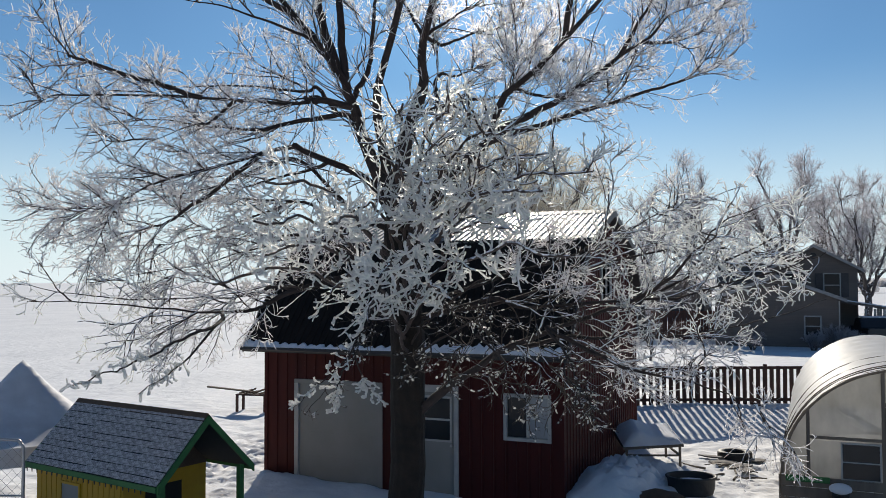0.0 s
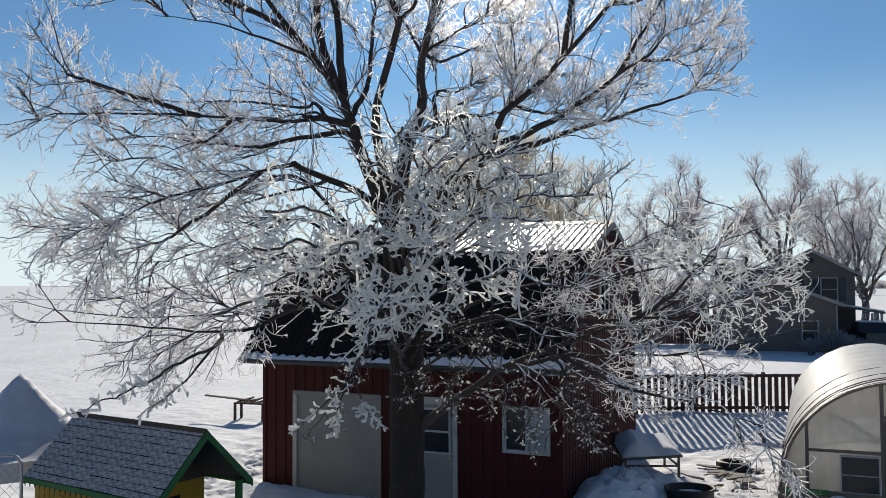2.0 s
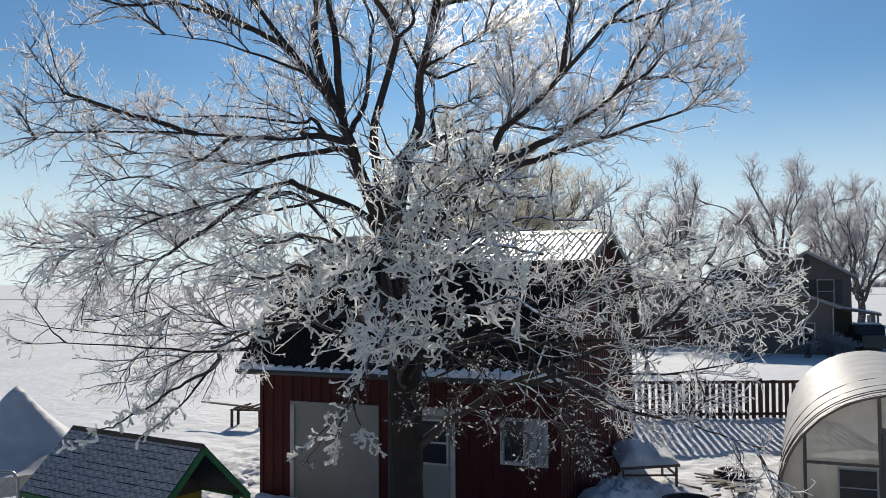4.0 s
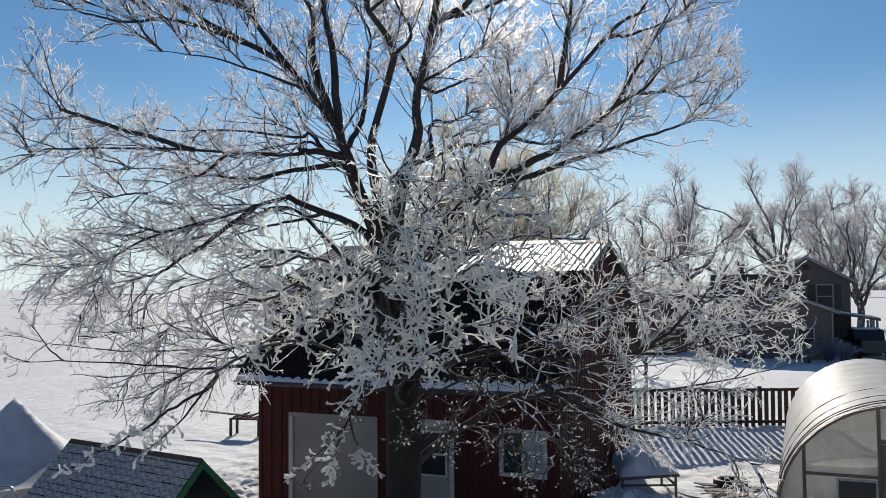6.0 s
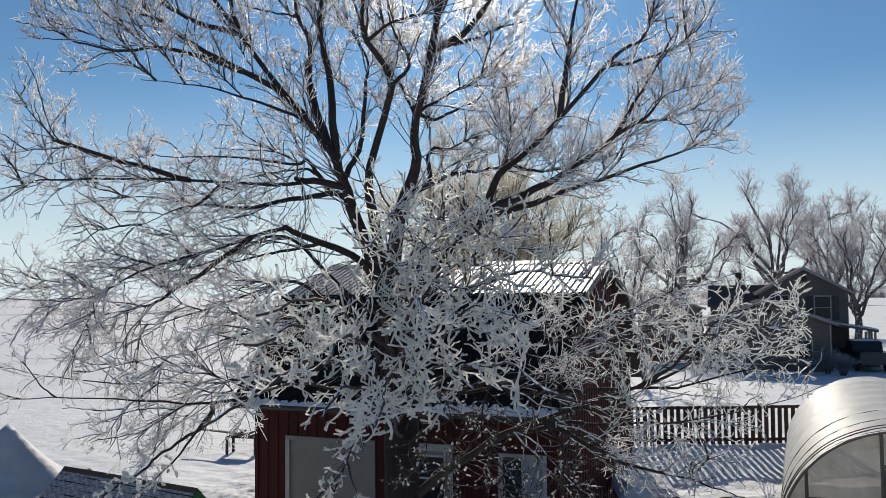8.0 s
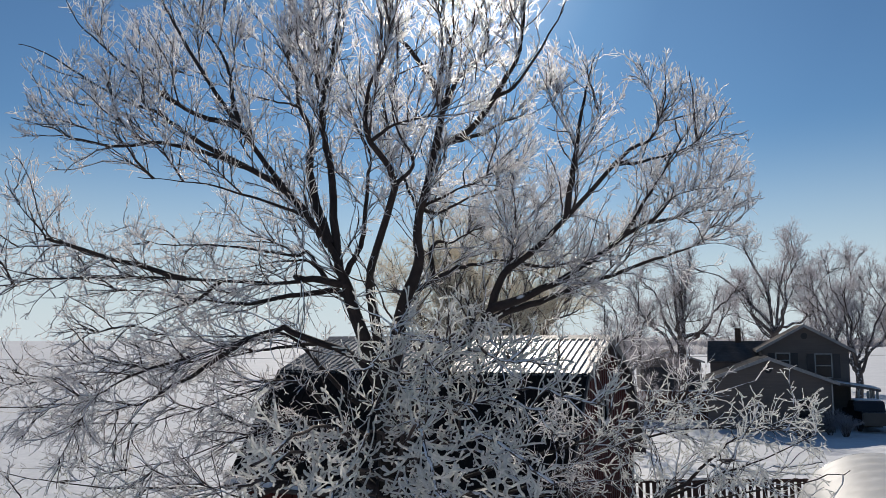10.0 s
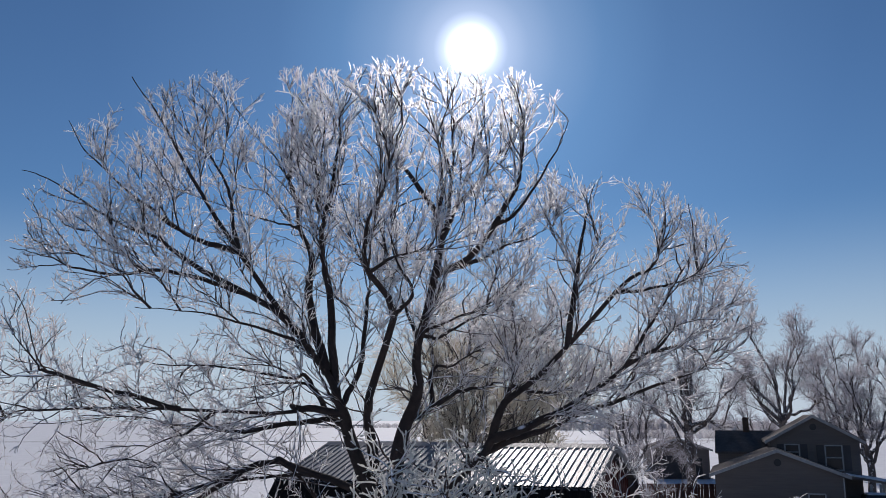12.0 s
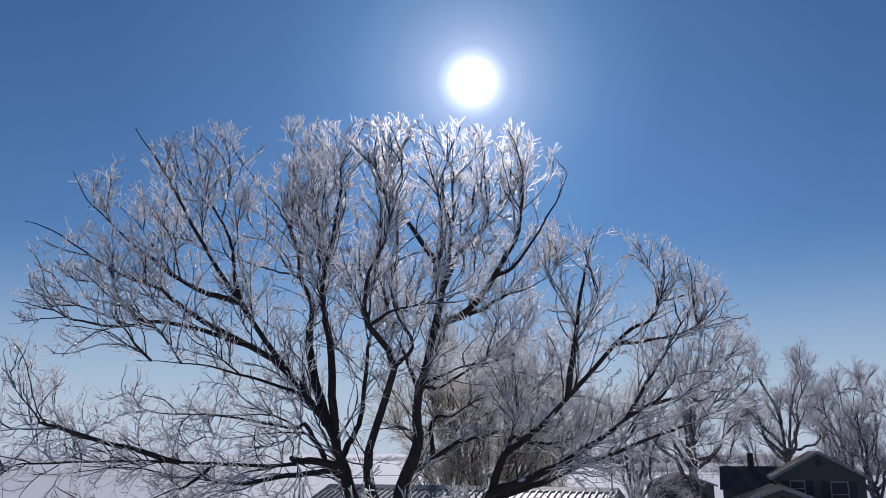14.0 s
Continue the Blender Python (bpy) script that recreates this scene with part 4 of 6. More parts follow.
def ribbed_strip(bm, a0, a1, lo, hi0, hi1, put):
    """One strip of ribbed sheet between a0 and a1 with a raised rib at its start."""
    w = a1 - a0
    prof = [(a0, 0.0), (a0 + 0.012, 0.018), (a0 + 0.042, 0.018), (a0 + 0.054, 0.0), (a1, 0.0)] if w > 0.08 else [(a0, 0), (a1, 0)]
    prev = None
    for a, h in prof:
        top = hi0 + (hi1 - hi0) * (a - a0) / w
        pair = (bm.verts.new(put(a, h, lo)), bm.verts.new(put(a, h, top)))
        if prev:
            bm.faces.new((prev[0], pair[0], pair[1], prev[1]))
        prev = pair


def build_barn():
    barn = empty("barn", pose(0, 0, 0), "dark red metal barn with gambrel roof in snow", "barn")
    holes = [(-5.88, -3.80, 0.0, 2.12), (-3.06, -2.12, 0.0, 2.12), (-1.14, -0.25, 1.2, 2.04)]
    # front wall: a backing with real openings, ribbed sheet over it
    wall = part("front_wall", cube(0, 0.01, 0, 0.01, 0, 0.01), RED, barn)
    bm = bmesh.new()
    xs = sorted({BX0, BX1, *[h[0] for h in holes], *[h[1] for h in holes]})
    for a, b in zip(xs, xs[1:]):
        spans = [(0.0, WALL_TOP + 0.1)]
        for h in holes:
            if h[0] <= a < h[1]:
                spans = [s for s in ((0.0, h[2]), (h[3], WALL_TOP + 0.1)) if s[1] - s[0] > 0.02]
        for lo, hi in spans:
            box(bm, a, b, 0.0, 0.12, lo - (0.3 if lo == 0 else 0), hi)
            n = max(1, round((b - a) / 0.229))
            for i in range(n):
                ribbed_strip(bm, a + (b - a) * i / n, a + (b - a) * (i + 1) / n, lo, hi, hi, lambda q, h, z: (q, -0.004 - h, z))
    bmesh.ops.remove_doubles(bm, verts=bm.verts, dist=0.0005)
    old = wall.data
    wall.data = mesh_of(bm, "front_wall", RED)
    bpy.data.meshes.remove(old)
    # gable walls
    for name, x, sgn in (("gable_wall", BX1, 1), ("gable_wall", BX0, -1)):
        bm = prism([(0.12, -0.3), (BD, -0.3), (BD, gambrel(BD)), (BD - BREAK[0], BREAK[1] - 0.05), (BD / 2, RIDGE[1] - 0.05), (BREAK[0], BREAK[1] - 0.05), (0.12, gambrel(0.12) - 0.05)], -0.12 * sgn, "x", x)
        n = 32
        for i in range(n):
            y0, y1 = BD * i / n, BD * (i + 1) / n
            if sgn > 0 and 3.2 < (y0 + y1) / 2 < 4.2:
                ribbed_strip(bm, y0, y1, -0.2, 3.75, 3.75, lambda q, h, z: (x + sgn * (0.004 + h), q, z))
                ribbed_strip(bm, y0, y1, 4.64, gambrel(y0) - 0.03, gambrel(y1) - 0.03, lambda q, h, z: (x + sgn * (0.004 + h), q, z))
            else:
                ribbed_strip(bm, y0, y1, -0.2, gambrel(y0) - 0.03, gambrel(y1) - 0.03, lambda q, h, z: (x + sgn * (0.004 + h), q, z))
        bmesh.ops.remove_doubles(bm, verts=bm.verts, dist=0.0005)
        part(name, bm, RED, barn)
    part("back_wall", cube(BX0, BX1, BD - 0.12, BD, -0.3, WALL_TOP + 0.1), RED, barn)
    for x in (BX0, BX1):
        s = 1 if x == BX1 else -1
        part("corner_trim", cube(x - 0.05 if s > 0 else x - 0.03, x + 0.03 if s > 0 else x + 0.05, -0.03, 0.07, 0, WALL_TOP), RED, barn)
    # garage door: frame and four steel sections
    door = part("garage_door", cube(-5.80, -3.88, 0.05, 0.09, 0.0, 2.06), SHADED_WHITE, barn, "white sectional garage door")
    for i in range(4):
        part("door_section", cube(-5.80, -3.88, 0.02, 0.06, 0.02 + 0.51 * i, 0.5288 + 0.51 * i), SHADED_WHITE, door)
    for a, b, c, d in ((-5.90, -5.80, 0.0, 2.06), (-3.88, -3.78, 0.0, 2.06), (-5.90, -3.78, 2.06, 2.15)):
        # the left jamb is lighter; the others share the door's dimmed white
        part("door_casing", cube(a, b, -0.03, 0.06, c, d, 0.006), WHITE if a < -5.85 and c == 0 else SHADED_WHITE, barn)
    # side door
    door = part("entry_door", cube(-3.0, -2.2, 0.03, 0.075, 0.02, 2.02, 0.006), SHADED_WHITE, barn, "white half-glazed entry door")
    part("pane", cube(-2.9, -2.3, 0.018, 0.035, 1.08, 1.9), GLASS, door)
    for a, b, c, d in ((-2.94, -2.9, 1.04, 1.94), (-2.3, -2.26, 1.04, 1.94), (-2.9, -2.3, 1.04, 1.08), (-2.9, -2.3, 1.9, 1.94), (-2.9, -2.3, 1.46, 1.5)):
        part("glazing_bar", cube(a, b, 0.008, 0.03, c, d), WHITE, door)
    part("door_knob", rod((-2.26, -0.03, 0.98), (-2.26, 0.03, 0.98), 0.028), STEEL, door, "metal knob")
    for a, b, c, d in ((-3.12, -3.0, 0.0, 2.02), (-2.2, -2.10, 0.0, 2.02), (-3.12, -2.10, 2.02, 2.16)):
        part("door_casing", cube(a, b, -0.035, 0.05, c, d, 0.006), WHITE, barn)
    # windows
    win = part("window", cube(-1.10, -0.29, 0.04, 0.06, 1.24, 2.0), GLASS, barn, "white-framed sliding window")
    for a, b, c, d in ((-1.17, -1.10, 1.17, 2.07), (-0.29, -0.22, 1.17, 2.07), (-1.10, -0.29, 1.17, 1.24), (-1.10, -0.29, 2.0, 2.07), (-0.71, -0.66, 1.24, 2.0)):
        part("window_frame", cube(a, b, -0.035, 0.05, c, d, 0.006), WHITE, win)
    part("pane", cube(-0.66, -0.29, 0.03, 0.05, 1.24, 2.0), PALE_PANE, win, "pale right-hand pane")
    # the sky's reflection in the loft window is painted in as pale colour
    win = part("gable_window", cube(-0.03, 0.0, 3.3, 4.1, 3.8, 4.58), PALE_PANE, barn, "tall white-framed loft window")
    for a, b, c, d in ((3.2, 3.3, 3.72, 4.66), (4.1, 4.2, 3.72, 4.66), (3.3, 4.1, 3.72, 3.8), (3.3, 4.1, 4.58, 4.66), (3.68, 3.72, 3.8, 4.58)):
        part("window_frame", cube(-0.03, 0.035, a, b, c, d, 0.006), WHITE, win)
    # roof: deck and ribbed sheets, four slopes
    rx0, rx1 = BX0 - 0.26, BX1 + 0.24
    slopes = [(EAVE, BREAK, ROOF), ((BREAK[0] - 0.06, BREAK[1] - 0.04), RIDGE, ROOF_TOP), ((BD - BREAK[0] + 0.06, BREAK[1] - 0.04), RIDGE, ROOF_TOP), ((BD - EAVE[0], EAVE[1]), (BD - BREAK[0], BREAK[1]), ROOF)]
    n_sheet = 8
    w = (rx1 - rx0) / n_sheet
    for (y0, z0), (y1, z1), m_ in slopes:
        L = math.hypot(y1 - y0, z1 - z0)
        d = Vector((0, (y1 - y0) / L, (z1 - z0) / L))
        up = Vector((1, 0, 0)).cross(d)
        if up.z < 0:
            up = -up
        bm = bmesh.new()
        for i in range(6):
            ribbed_strip(bm, w * i / 6, w * (i + 1) / 6, 0, L, L, lambda q, h, s: Vector((q, 0, 0)) + d * s + up * (h * (1.3 if m_ is ROOF else 0.8) + 0.012))
        bmesh.ops.remove_doubles(bm, verts=bm.verts, dist=0.0005)
        bmesh.ops.recalc_face_normals(bm, faces=bm.faces)
        sheet = mesh_of(bm, "roof_sheet", m_)
        deck = part("roof_deck", prism([(y0, z0), (y1, z1), (y1, z1 - 0.07), (y0, z0 - 0.07)], rx1 - rx0 - 0.02, "x", rx0 + 0.01), TRIM, barn)
        for i in range(n_sheet):
            ob = part("roof_sheet", sheet, m_, deck)
            ob.location = (rx0 + w * i, y0, z0)
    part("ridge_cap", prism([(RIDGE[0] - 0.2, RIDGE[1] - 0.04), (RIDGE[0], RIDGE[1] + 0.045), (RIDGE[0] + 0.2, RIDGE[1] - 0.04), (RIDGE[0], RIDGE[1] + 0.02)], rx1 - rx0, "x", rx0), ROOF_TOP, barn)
    # rake boards at both gables
    for x in (rx1 - 0.03, rx0 - 0.01):
        for (y0, z0), (y1, z1), _ in slopes:
            part("rake_trim", prism([(y0, z0 + 0.03), (y1, z1 + 0.03), (y1, z1 - 0.13), (y0, z0 - 0.13)], 0.04, "x", x), TRIM, barn)
    part("soffit", cube(rx0, rx1, -0.48, 0.02, 2.75, 2.79), TRIM, barn)
    part("fascia", cube(rx0, rx1, -0.52, -0.48, 2.74, 2.86), GUTTER, barn, "grey eave fascia")
    prof = [(y, z + 0.15) for y, z in ((-0.54, 2.70), (-0.60, 2.70), (-0.61, 2.65), (-0.59, 2.62), (-0.52, 2.62), (-0.52, 2.635), (-0.585, 2.635), (-0.595, 2.66), (-0.585, 2.69), (-0.54, 2.69))]
    part("gutter", prism(prof, rx1 - rx0, "x", rx0), GUTTER, barn, "grey metal gutter")
    part("weather_vane_rod", rod((BX1 + 0.1, RIDGE[0], 5.8), (BX1 + 0.1, RIDGE[0], 6.5), 0.012), TRIM, barn)
    # half-melted snow along the eave
    rng = np.random.default_rng(5)
    d = Vector((0, BREAK[0] - EAVE[0], BREAK[1] - EAVE[1])).normalized()
    up = Vector((0, -d.z, d.y))
    if up.z < 0:
        up = -up
    bm = bmesh.new()
    n = 180
    rows = []
    e = Vector((0, EAVE[0], EAVE[1]))
    for i in range(n + 1):
        x = rx0 + 0.02 + (rx1 - rx0 - 0.04) * i / n
        tooth = 0.02 + 0.08 * abs(math.sin(i * math.pi * (rx1 - rx0) / 0.229 / n)) + 0.05 * rng.random() + 0.06 * math.sin(x * 0.9 + 2.5)
        th = 0.022 + 0.02 * rng.random()
        rows.append([bm.verts.new(Vector((x, 0, 0)) + e + d * s + up * (0.02 + t)) for s, t in ((-0.06, -0.02), (-0.09, 0.03), (-0.02, th), (tooth * 0.6, th * 0.8), (tooth, 0.02), (tooth + 0.02, -0.015))])
    for r0, r1 in zip(rows, rows[1:]):
        for k in range(5):
            bm.faces.new((r0[k], r1[k], r1[k + 1], r0[k + 1]))
    bmesh.ops.recalc_face_normals(bm, faces=bm.faces)
    snow = part("eave_snow", bm, SNOW_CAP, None, smooth=True)
    tagged(snow, "band of half-melted snow along the barn eave", "snow")


build_barn()


# ---- greenhouse ----
def build_greenhouse():
    X0, HW, Y0, LEN, ZB, HH = 3.72, 2.1, 0.95, 9.5, 0.72, 2.0
    gh = empty("greenhouse", pose(X0 + HW, Y0, 0), "hoop greenhouse of milky plastic film with timber end wall", "greenhouse")

    def arc(a, r=1.0):
        return HW * r * math.cos(a), ZB + HH * r * math.sin(a)

    na, ny = 40, 60
    rng = np.random.default_rng(3)
    V, Q = [], []
    for j in range(ny + 1):
        y = -0.12 + (LEN + 0.12) * j / ny
        sag = 0.018 * math.sin(math.pi * ((y % 1.2) / 1.2)) ** 2
        for i in range(na + 1):
            a = math.pi * i / na
            x, z = arc(a, 1.0 - sag + 0.003 * rng.normal())
            V.append((x, y, z))
        V.append((-HW * 1.0, y, 0.25))
        V[-1], tail = (-HW, y, ZB - 0.5), None
    row = na + 2
    for j in range(ny):
        for i in range(na + 1):
            if i == na + 0:
                a, b = j * row + na, j * row + na + 1
            else:
                a, b = j * row + i, j * row + i + 1
            Q.append((a, b, b + row, a + row))
    part("film_cover", array_mesh("film_cover", V, Q, PLASTIC), PLASTIC, gh, "wrinkled milky plastic cover")
    for k in range(9):
        y = 1.2 * k
        P = np.array([[(*[arc(math.pi * i / 24, 0.985)[0]], y, arc(math.pi * i / 24, 0.985)[1]) for i in range(25)]])
        v, q = tubes(P, np.full((1, 25), 0.022), 6)
        part("hoop", array_mesh("hoop", v, q, STEEL), STEEL, gh)
    for y in (0.28, 0.55, 1.25, 2.45):
        P = np.array([[(*[arc(math.pi * i / 40, 1.0)[0]], y + 0.03 * math.sin(i * 0.7), arc(math.pi * i / 40, 1.0)[1]) for i in range(41)]])
        v, q = tubes(P, np.full((1, 41), 0.011), 5)
        part("film_seam", array_mesh("film_seam", v, q, GREY_WOOD), GREY_WOOD, gh)
    # end wall: film panels between studs
    outline = [arc(math.pi * i / 30, 0.985) for i in range(31)]
    V, Q = [], []
    nr, nf = 26, 60
    for i in range(nr + 1):
        for j in range(nf + 1):
            a, k = math.pi * j / nf, 0.985 * i / nr
            x, z = HW * k * math.cos(a), ZB + HH * k * math.sin(a)
            fold = 0.022 * abs(math.sin(2.6 * x + 3.4 * z + 0.9 * math.sin(2.2 * z))) ** 0.6 + 0.012 * math.sin(5.1 * x - 3.7 * z)
            V.append((x, 0.055 + fold * min(1.0, 6 * (1 - i / nr)), z))
    for i in range(nr):
        for j in range(nf):
            a = i * (nf + 1) + j
            Q.append((a, a + 1, a + nf + 2, a + nf + 1))
    part("end_film", array_mesh("end_film", V, Q, FILM), FILM, gh, "cloudy plastic film with slack folds over the end wall")
    P = np.array([[(arc(math.pi * i / 30, 0.985)[0], 0.0, arc(math.pi * i / 30, 0.985)[1]) for i in range(31)]])
    v, q = tubes(P, np.full((1, 31), 0.035), 6)
    part("end_hoop", array_mesh("end_hoop", v, q, GREY_WOOD), GREY_WOOD, gh)
    for x in (-1.62, -0.42, 0.42, 1.62):
        top = ZB + HH * 0.97 * math.sqrt(max(0, 1 - (x / (HW * 0.985)) ** 2))
        part("stud", cube(x - 0.03, x + 0.03, -0.03, 0.025, 0.1 if abs(x) < 1 else ZB - 0.05, top, 0.004), GREY_WOOD, gh)
    part("rail", cube(-1.62, -0.45, -0.028, 0.022, 1.42, 1.47, 0.004), GREY_WOOD, gh)
    part("rail", cube(0.45, 1.62, -0.028, 0.022, 1.42, 1.47, 0.004), GREY_WOOD, gh)
    part("header", cube(-0.42, 0.42, -0.028, 0.022, 2.03, 2.1, 0.004), GREY_WOOD, gh)
    for i in range(4):
        for a, b in ((-HW + 0.02, -0.45), (0.45, HW - 0.02)):
            part("base_board", cube(a, b, -0.05, -0.012, 0.0 + 0.19 * i, 0.18 + 0.19 * i, 0.005), GREY_WOOD, gh)
    win = part("sash_window", cube(-1.07, -0.49, -0.03, -0.012, 0.76, 1.36), GLASS, gh, "dark two-pane sash window")
    for a, b, c, d in ((-1.10, -1.07, 0.73, 1.39), (-0.49, -0.46, 0.73, 1.39), (-1.07, -0.49, 0.73, 0.76), (-1.07, -0.49, 1.36, 1.39), (-1.07, -0.49, 1.04, 1.06)):
        part("window_frame", cube(a, b, -0.05, -0.01, c, d, 0.004), WHITE, win)
    door = part("door", cube(-0.38, 0.38, -0.02, 0.02, 0.1, 2.0, 0.004), FILM, gh, "film-covered greenhouse door")
    for a, b, c, d in ((-0.39, -0.31, 0.1, 2.02), (0.31, 0.39, 0.1, 2.02), (-0.31, 0.31, 0.1, 0.2), (-0.31, 0.31, 1.94, 2.02), (-0.31, 0.31, 1.0, 1.06)):
        part("door_frame", cube(a, b, -0.045, -0.005, c, d, 0.004), GREY_WOOD, door)
    back = prism(outline, 0.006, "y", LEN - 0.02)
    part("rear_film", back, PLASTIC, gh)
    part("side_board", cube(-HW - 0.02, -HW + 0.02, 0, LEN, 0, ZB + 0.03), GREY_WOOD, gh)
    part("side_board", cube(HW - 0.02, HW + 0.02, 0, LEN, 0, ZB + 0.03), GREY_WOOD, gh)
    sign = empty("garden_sign", pose(X0 + 0.1, Y0 - 0.06, 0.66), "small green sign lettered PERENNIALS", "sign")
    part("board", cube(0, 0.72, -0.02, 0.0, 0, 0.11, 0.01), GREEN, sign)
    cu = bpy.data.curves.new("lettering", "FONT")
    cu.body, cu.size, cu.extrude = "PERENNIALS", 0.1, 0.002
    t = new("lettering", cu)
    bpy.context.view_layer.update()
    me = bpy.data.meshes.new_from_object(t.evaluated_get(bpy.context.evaluated_depsgraph_get()))
    bpy.data.objects.remove(t)
    me.materials.clear()
    me.materials.append(mat("pale_green_lettering", (0.25, 0.5, 0.25), None, 8, 0.6))
    o = part("lettering", me, None, sign)
    o.matrix_basis = pose(0.05, -0.024, 0.022, 90)
    # crate of pots by the wall
    cr = empty("plant_crate", pose(X0 + 0.98, Y0 - 0.22, 0.3), "small dark crate capped with snow beside greenhouse", "crate")
    for i in range(3):
        for j in range(2):
            part("pot", cube(-0.14 + 0.15 * j, -0.01 + 0.15 * j, -0.06, 0.06, 0.0 + 0.1 * i, 0.085 + 0.1 * i, 0.01), RUBBER, cr)
    part("back_board", cube(-0.16, 0.16, 0.065, 0.085, -0.28, 0.32), GREY_WOOD, cr)
    bm = bmesh.new()
    bmesh.ops.create_uvsphere(bm, u_segments=14, v_segments=8, radius=1, matrix=Matrix.Translation((0, 0, 0.32)) @ Matrix.Diagonal((0.19, 0.12, 0.1, 1)))
    part("snow_cap", bm, SNOW_CAP, cr, "rounded snow cap", smooth=True)


build_greenhouse()


# ---- playhouse ----
def build_playhouse():
    rx0, rx1, yr, zr, ze, hw = -1.62, 1.72, 0.0, 2.15, 1.24, 0.95
    ph = empty("playhouse", pose(-6.0, -4.55, 0, 0, 0, -10), "yellow and green playhouse with frosted shingle roof", "playhouse")
    bx0, bx1 = rx0 + 0.12, rx1 - 1.0
    y0, y1 = yr - hw + 0.14, yr + hw - 0.14
    n = 16
    board = mesh_of(cube(0, (bx1 - bx0) / n - 0.012, -0.02, 0.0, 0, ze + 0.02, 0.004), "wall_board", YELLOW)
    wall = part("wall", cube(bx0, bx1, y0, y1, 0, ze), YELLOW, ph)
    for i in range(n):
        ob = part("wall_board", board, YELLOW, wall)
        ob.location = (bx0 + (bx1 - bx0) * i / n + 0.006, y0, 0)
    gab = part("gable", prism([(y0, 0), (y1, 0), (y1, ze), (yr, zr - 0.14), (y0, ze)], 0.03, "x", bx1), YELLOW, ph)
    # added brown triangle: paints the shadow under the roof on the yellow gable
    part("gable_shade", prism([(y0, ze - 0.04), (y1, ze - 0.04), (y1, ze), (yr, zr - 0.15), (y0, ze)], 0.012, "x", bx1 + 0.033), BROWN, ph, "brown panel painting the shade on the upper gable")
    # nothing is cut open here; a near-black slab paints the shade indoors
    part("doorway", cube(bx1 + 0.028, bx1 + 0.04, yr - 0.4, yr + 0.3, 0.0, 1.0), DARK, ph, "near-black panel painting the shade inside the doorway")
    part("gable", prism([(y0, 0), (y1, 0), (y1, ze), (yr, zr - 0.14), (y0, ze)], 0.03, "x", bx0 - 0.03), YELLOW, ph)
    win = part("window", cube(bx0 + 0.72, bx0 + 1.18, y0 - 0.03, y0 - 0.018, 0.55, 0.98), SHADED_WHITE, ph, "pale shuttered window")
    for a, b, c, d in ((bx0 + 0.68, bx0 + 0.72, 0.5, 1.02), (bx0 + 1.18, bx0 + 1.22, 0.5, 1.02), (bx0 + 0.72, bx0 + 1.18, 0.5, 0.55), (bx0 + 0.72, bx0 + 1.18, 0.98, 1.02)):
        part("window_frame", cube(a, b, y0 - 0.045, y0 - 0.015, c, d), YELLOW, win)
    for y in (y0 + 0.03, y1 - 0.03):
        part("post", cube(rx1 - 0.16, rx1 - 0.07, y - 0.045, y + 0.045, 0, ze + 0.02, 0.005), GREEN, ph)
    part("porch_rail", cube(rx1 - 0.13, rx1 - 0.1, y0, yr - 0.3, 0.42, 0.47), GREEN, ph)
    part("porch_floor", cube(bx1, rx1 - 0.05, y0, y1, 0.0, 0.12), GREY_WOOD, ph)
    # roof
    for sgn, nm in ((-1, "roof_slope"), (1, "roof_slope")):
        ye = yr + sgn * hw
        deck = part(nm, prism([(yr, zr), (ye, ze), (ye, ze - 0.05), (yr, zr - 0.06)], rx1 - rx0, "x", rx0), SHINGLE_D, ph)
        L = math.hypot(hw, zr - ze)
        ang = math.atan2(zr - ze, hw)
        courses, tabs = 11, 13
        cw = (rx1 - rx0) / tabs
        sh = mesh_of(cube(0.0006, cw - 0.0006, 0, L / courses - 0.014, 0, 0.016, 0.003), "shingle", SHINGLE)
        rng = random.Random(4)
        for c in range(courses):
            for k in range(tabs):
                ob = part("shingle", sh, SHINGLE, deck)
                s = L * c / courses + rng.uniform(-0.006, 0.006)
                yy, zz = ye - sgn * s * math.cos(ang), ze + s * math.sin(ang)
                tilt = pose(0, 0, 0, math.degrees(ang) - 1.0) if sgn < 0 else pose(0, 0, 0, 0, 0, 180) @ pose(0, 0, 0, math.degrees(ang) - 1.0)
                x = rx0 + cw * k + (0 if sgn < 0 else cw)
                ob.matrix_basis = Matrix.Translation((x, yy, zz + 0.018)) @ tilt
        part("eave_board", cube(rx0, rx1, ye - 0.02, ye + 0.02, ze - 0.08, ze + 0.005), GREEN, ph)
        part("barge_board", prism([(yr, zr + 0.01), (ye, ze + 0.01), (ye, ze - 0.11), (yr, zr - 0.11)], 0.035, "x", rx1), GREEN, ph)
        part("barge_board", prism([(yr, zr + 0.01), (ye, ze + 0.01), (ye, ze - 0.11), (yr, zr - 0.11)], 0.035, "x", rx0 - 0.035), GREEN, ph)
    part("ridge_cap", prism([(yr - 0.1, zr - 0.06), (yr, zr + 0.045), (yr + 0.1, zr - 0.06), (yr, zr + 0.0)], rx1 - rx0, "x", rx0), BROWN, ph, "brown debris-strewn ridge")
    # string of old lamps along the eave
    for i in range(22):
        x = rx0 + 0.08 + i * 0.14
        part("string_lamp", rod((x, yr - hw - 0.03, ze - 0.07), (x + 0.01, yr - hw - 0.035, ze - 0.13), 0.012, 0.006, 5), TRIM, ph)


build_playhouse()


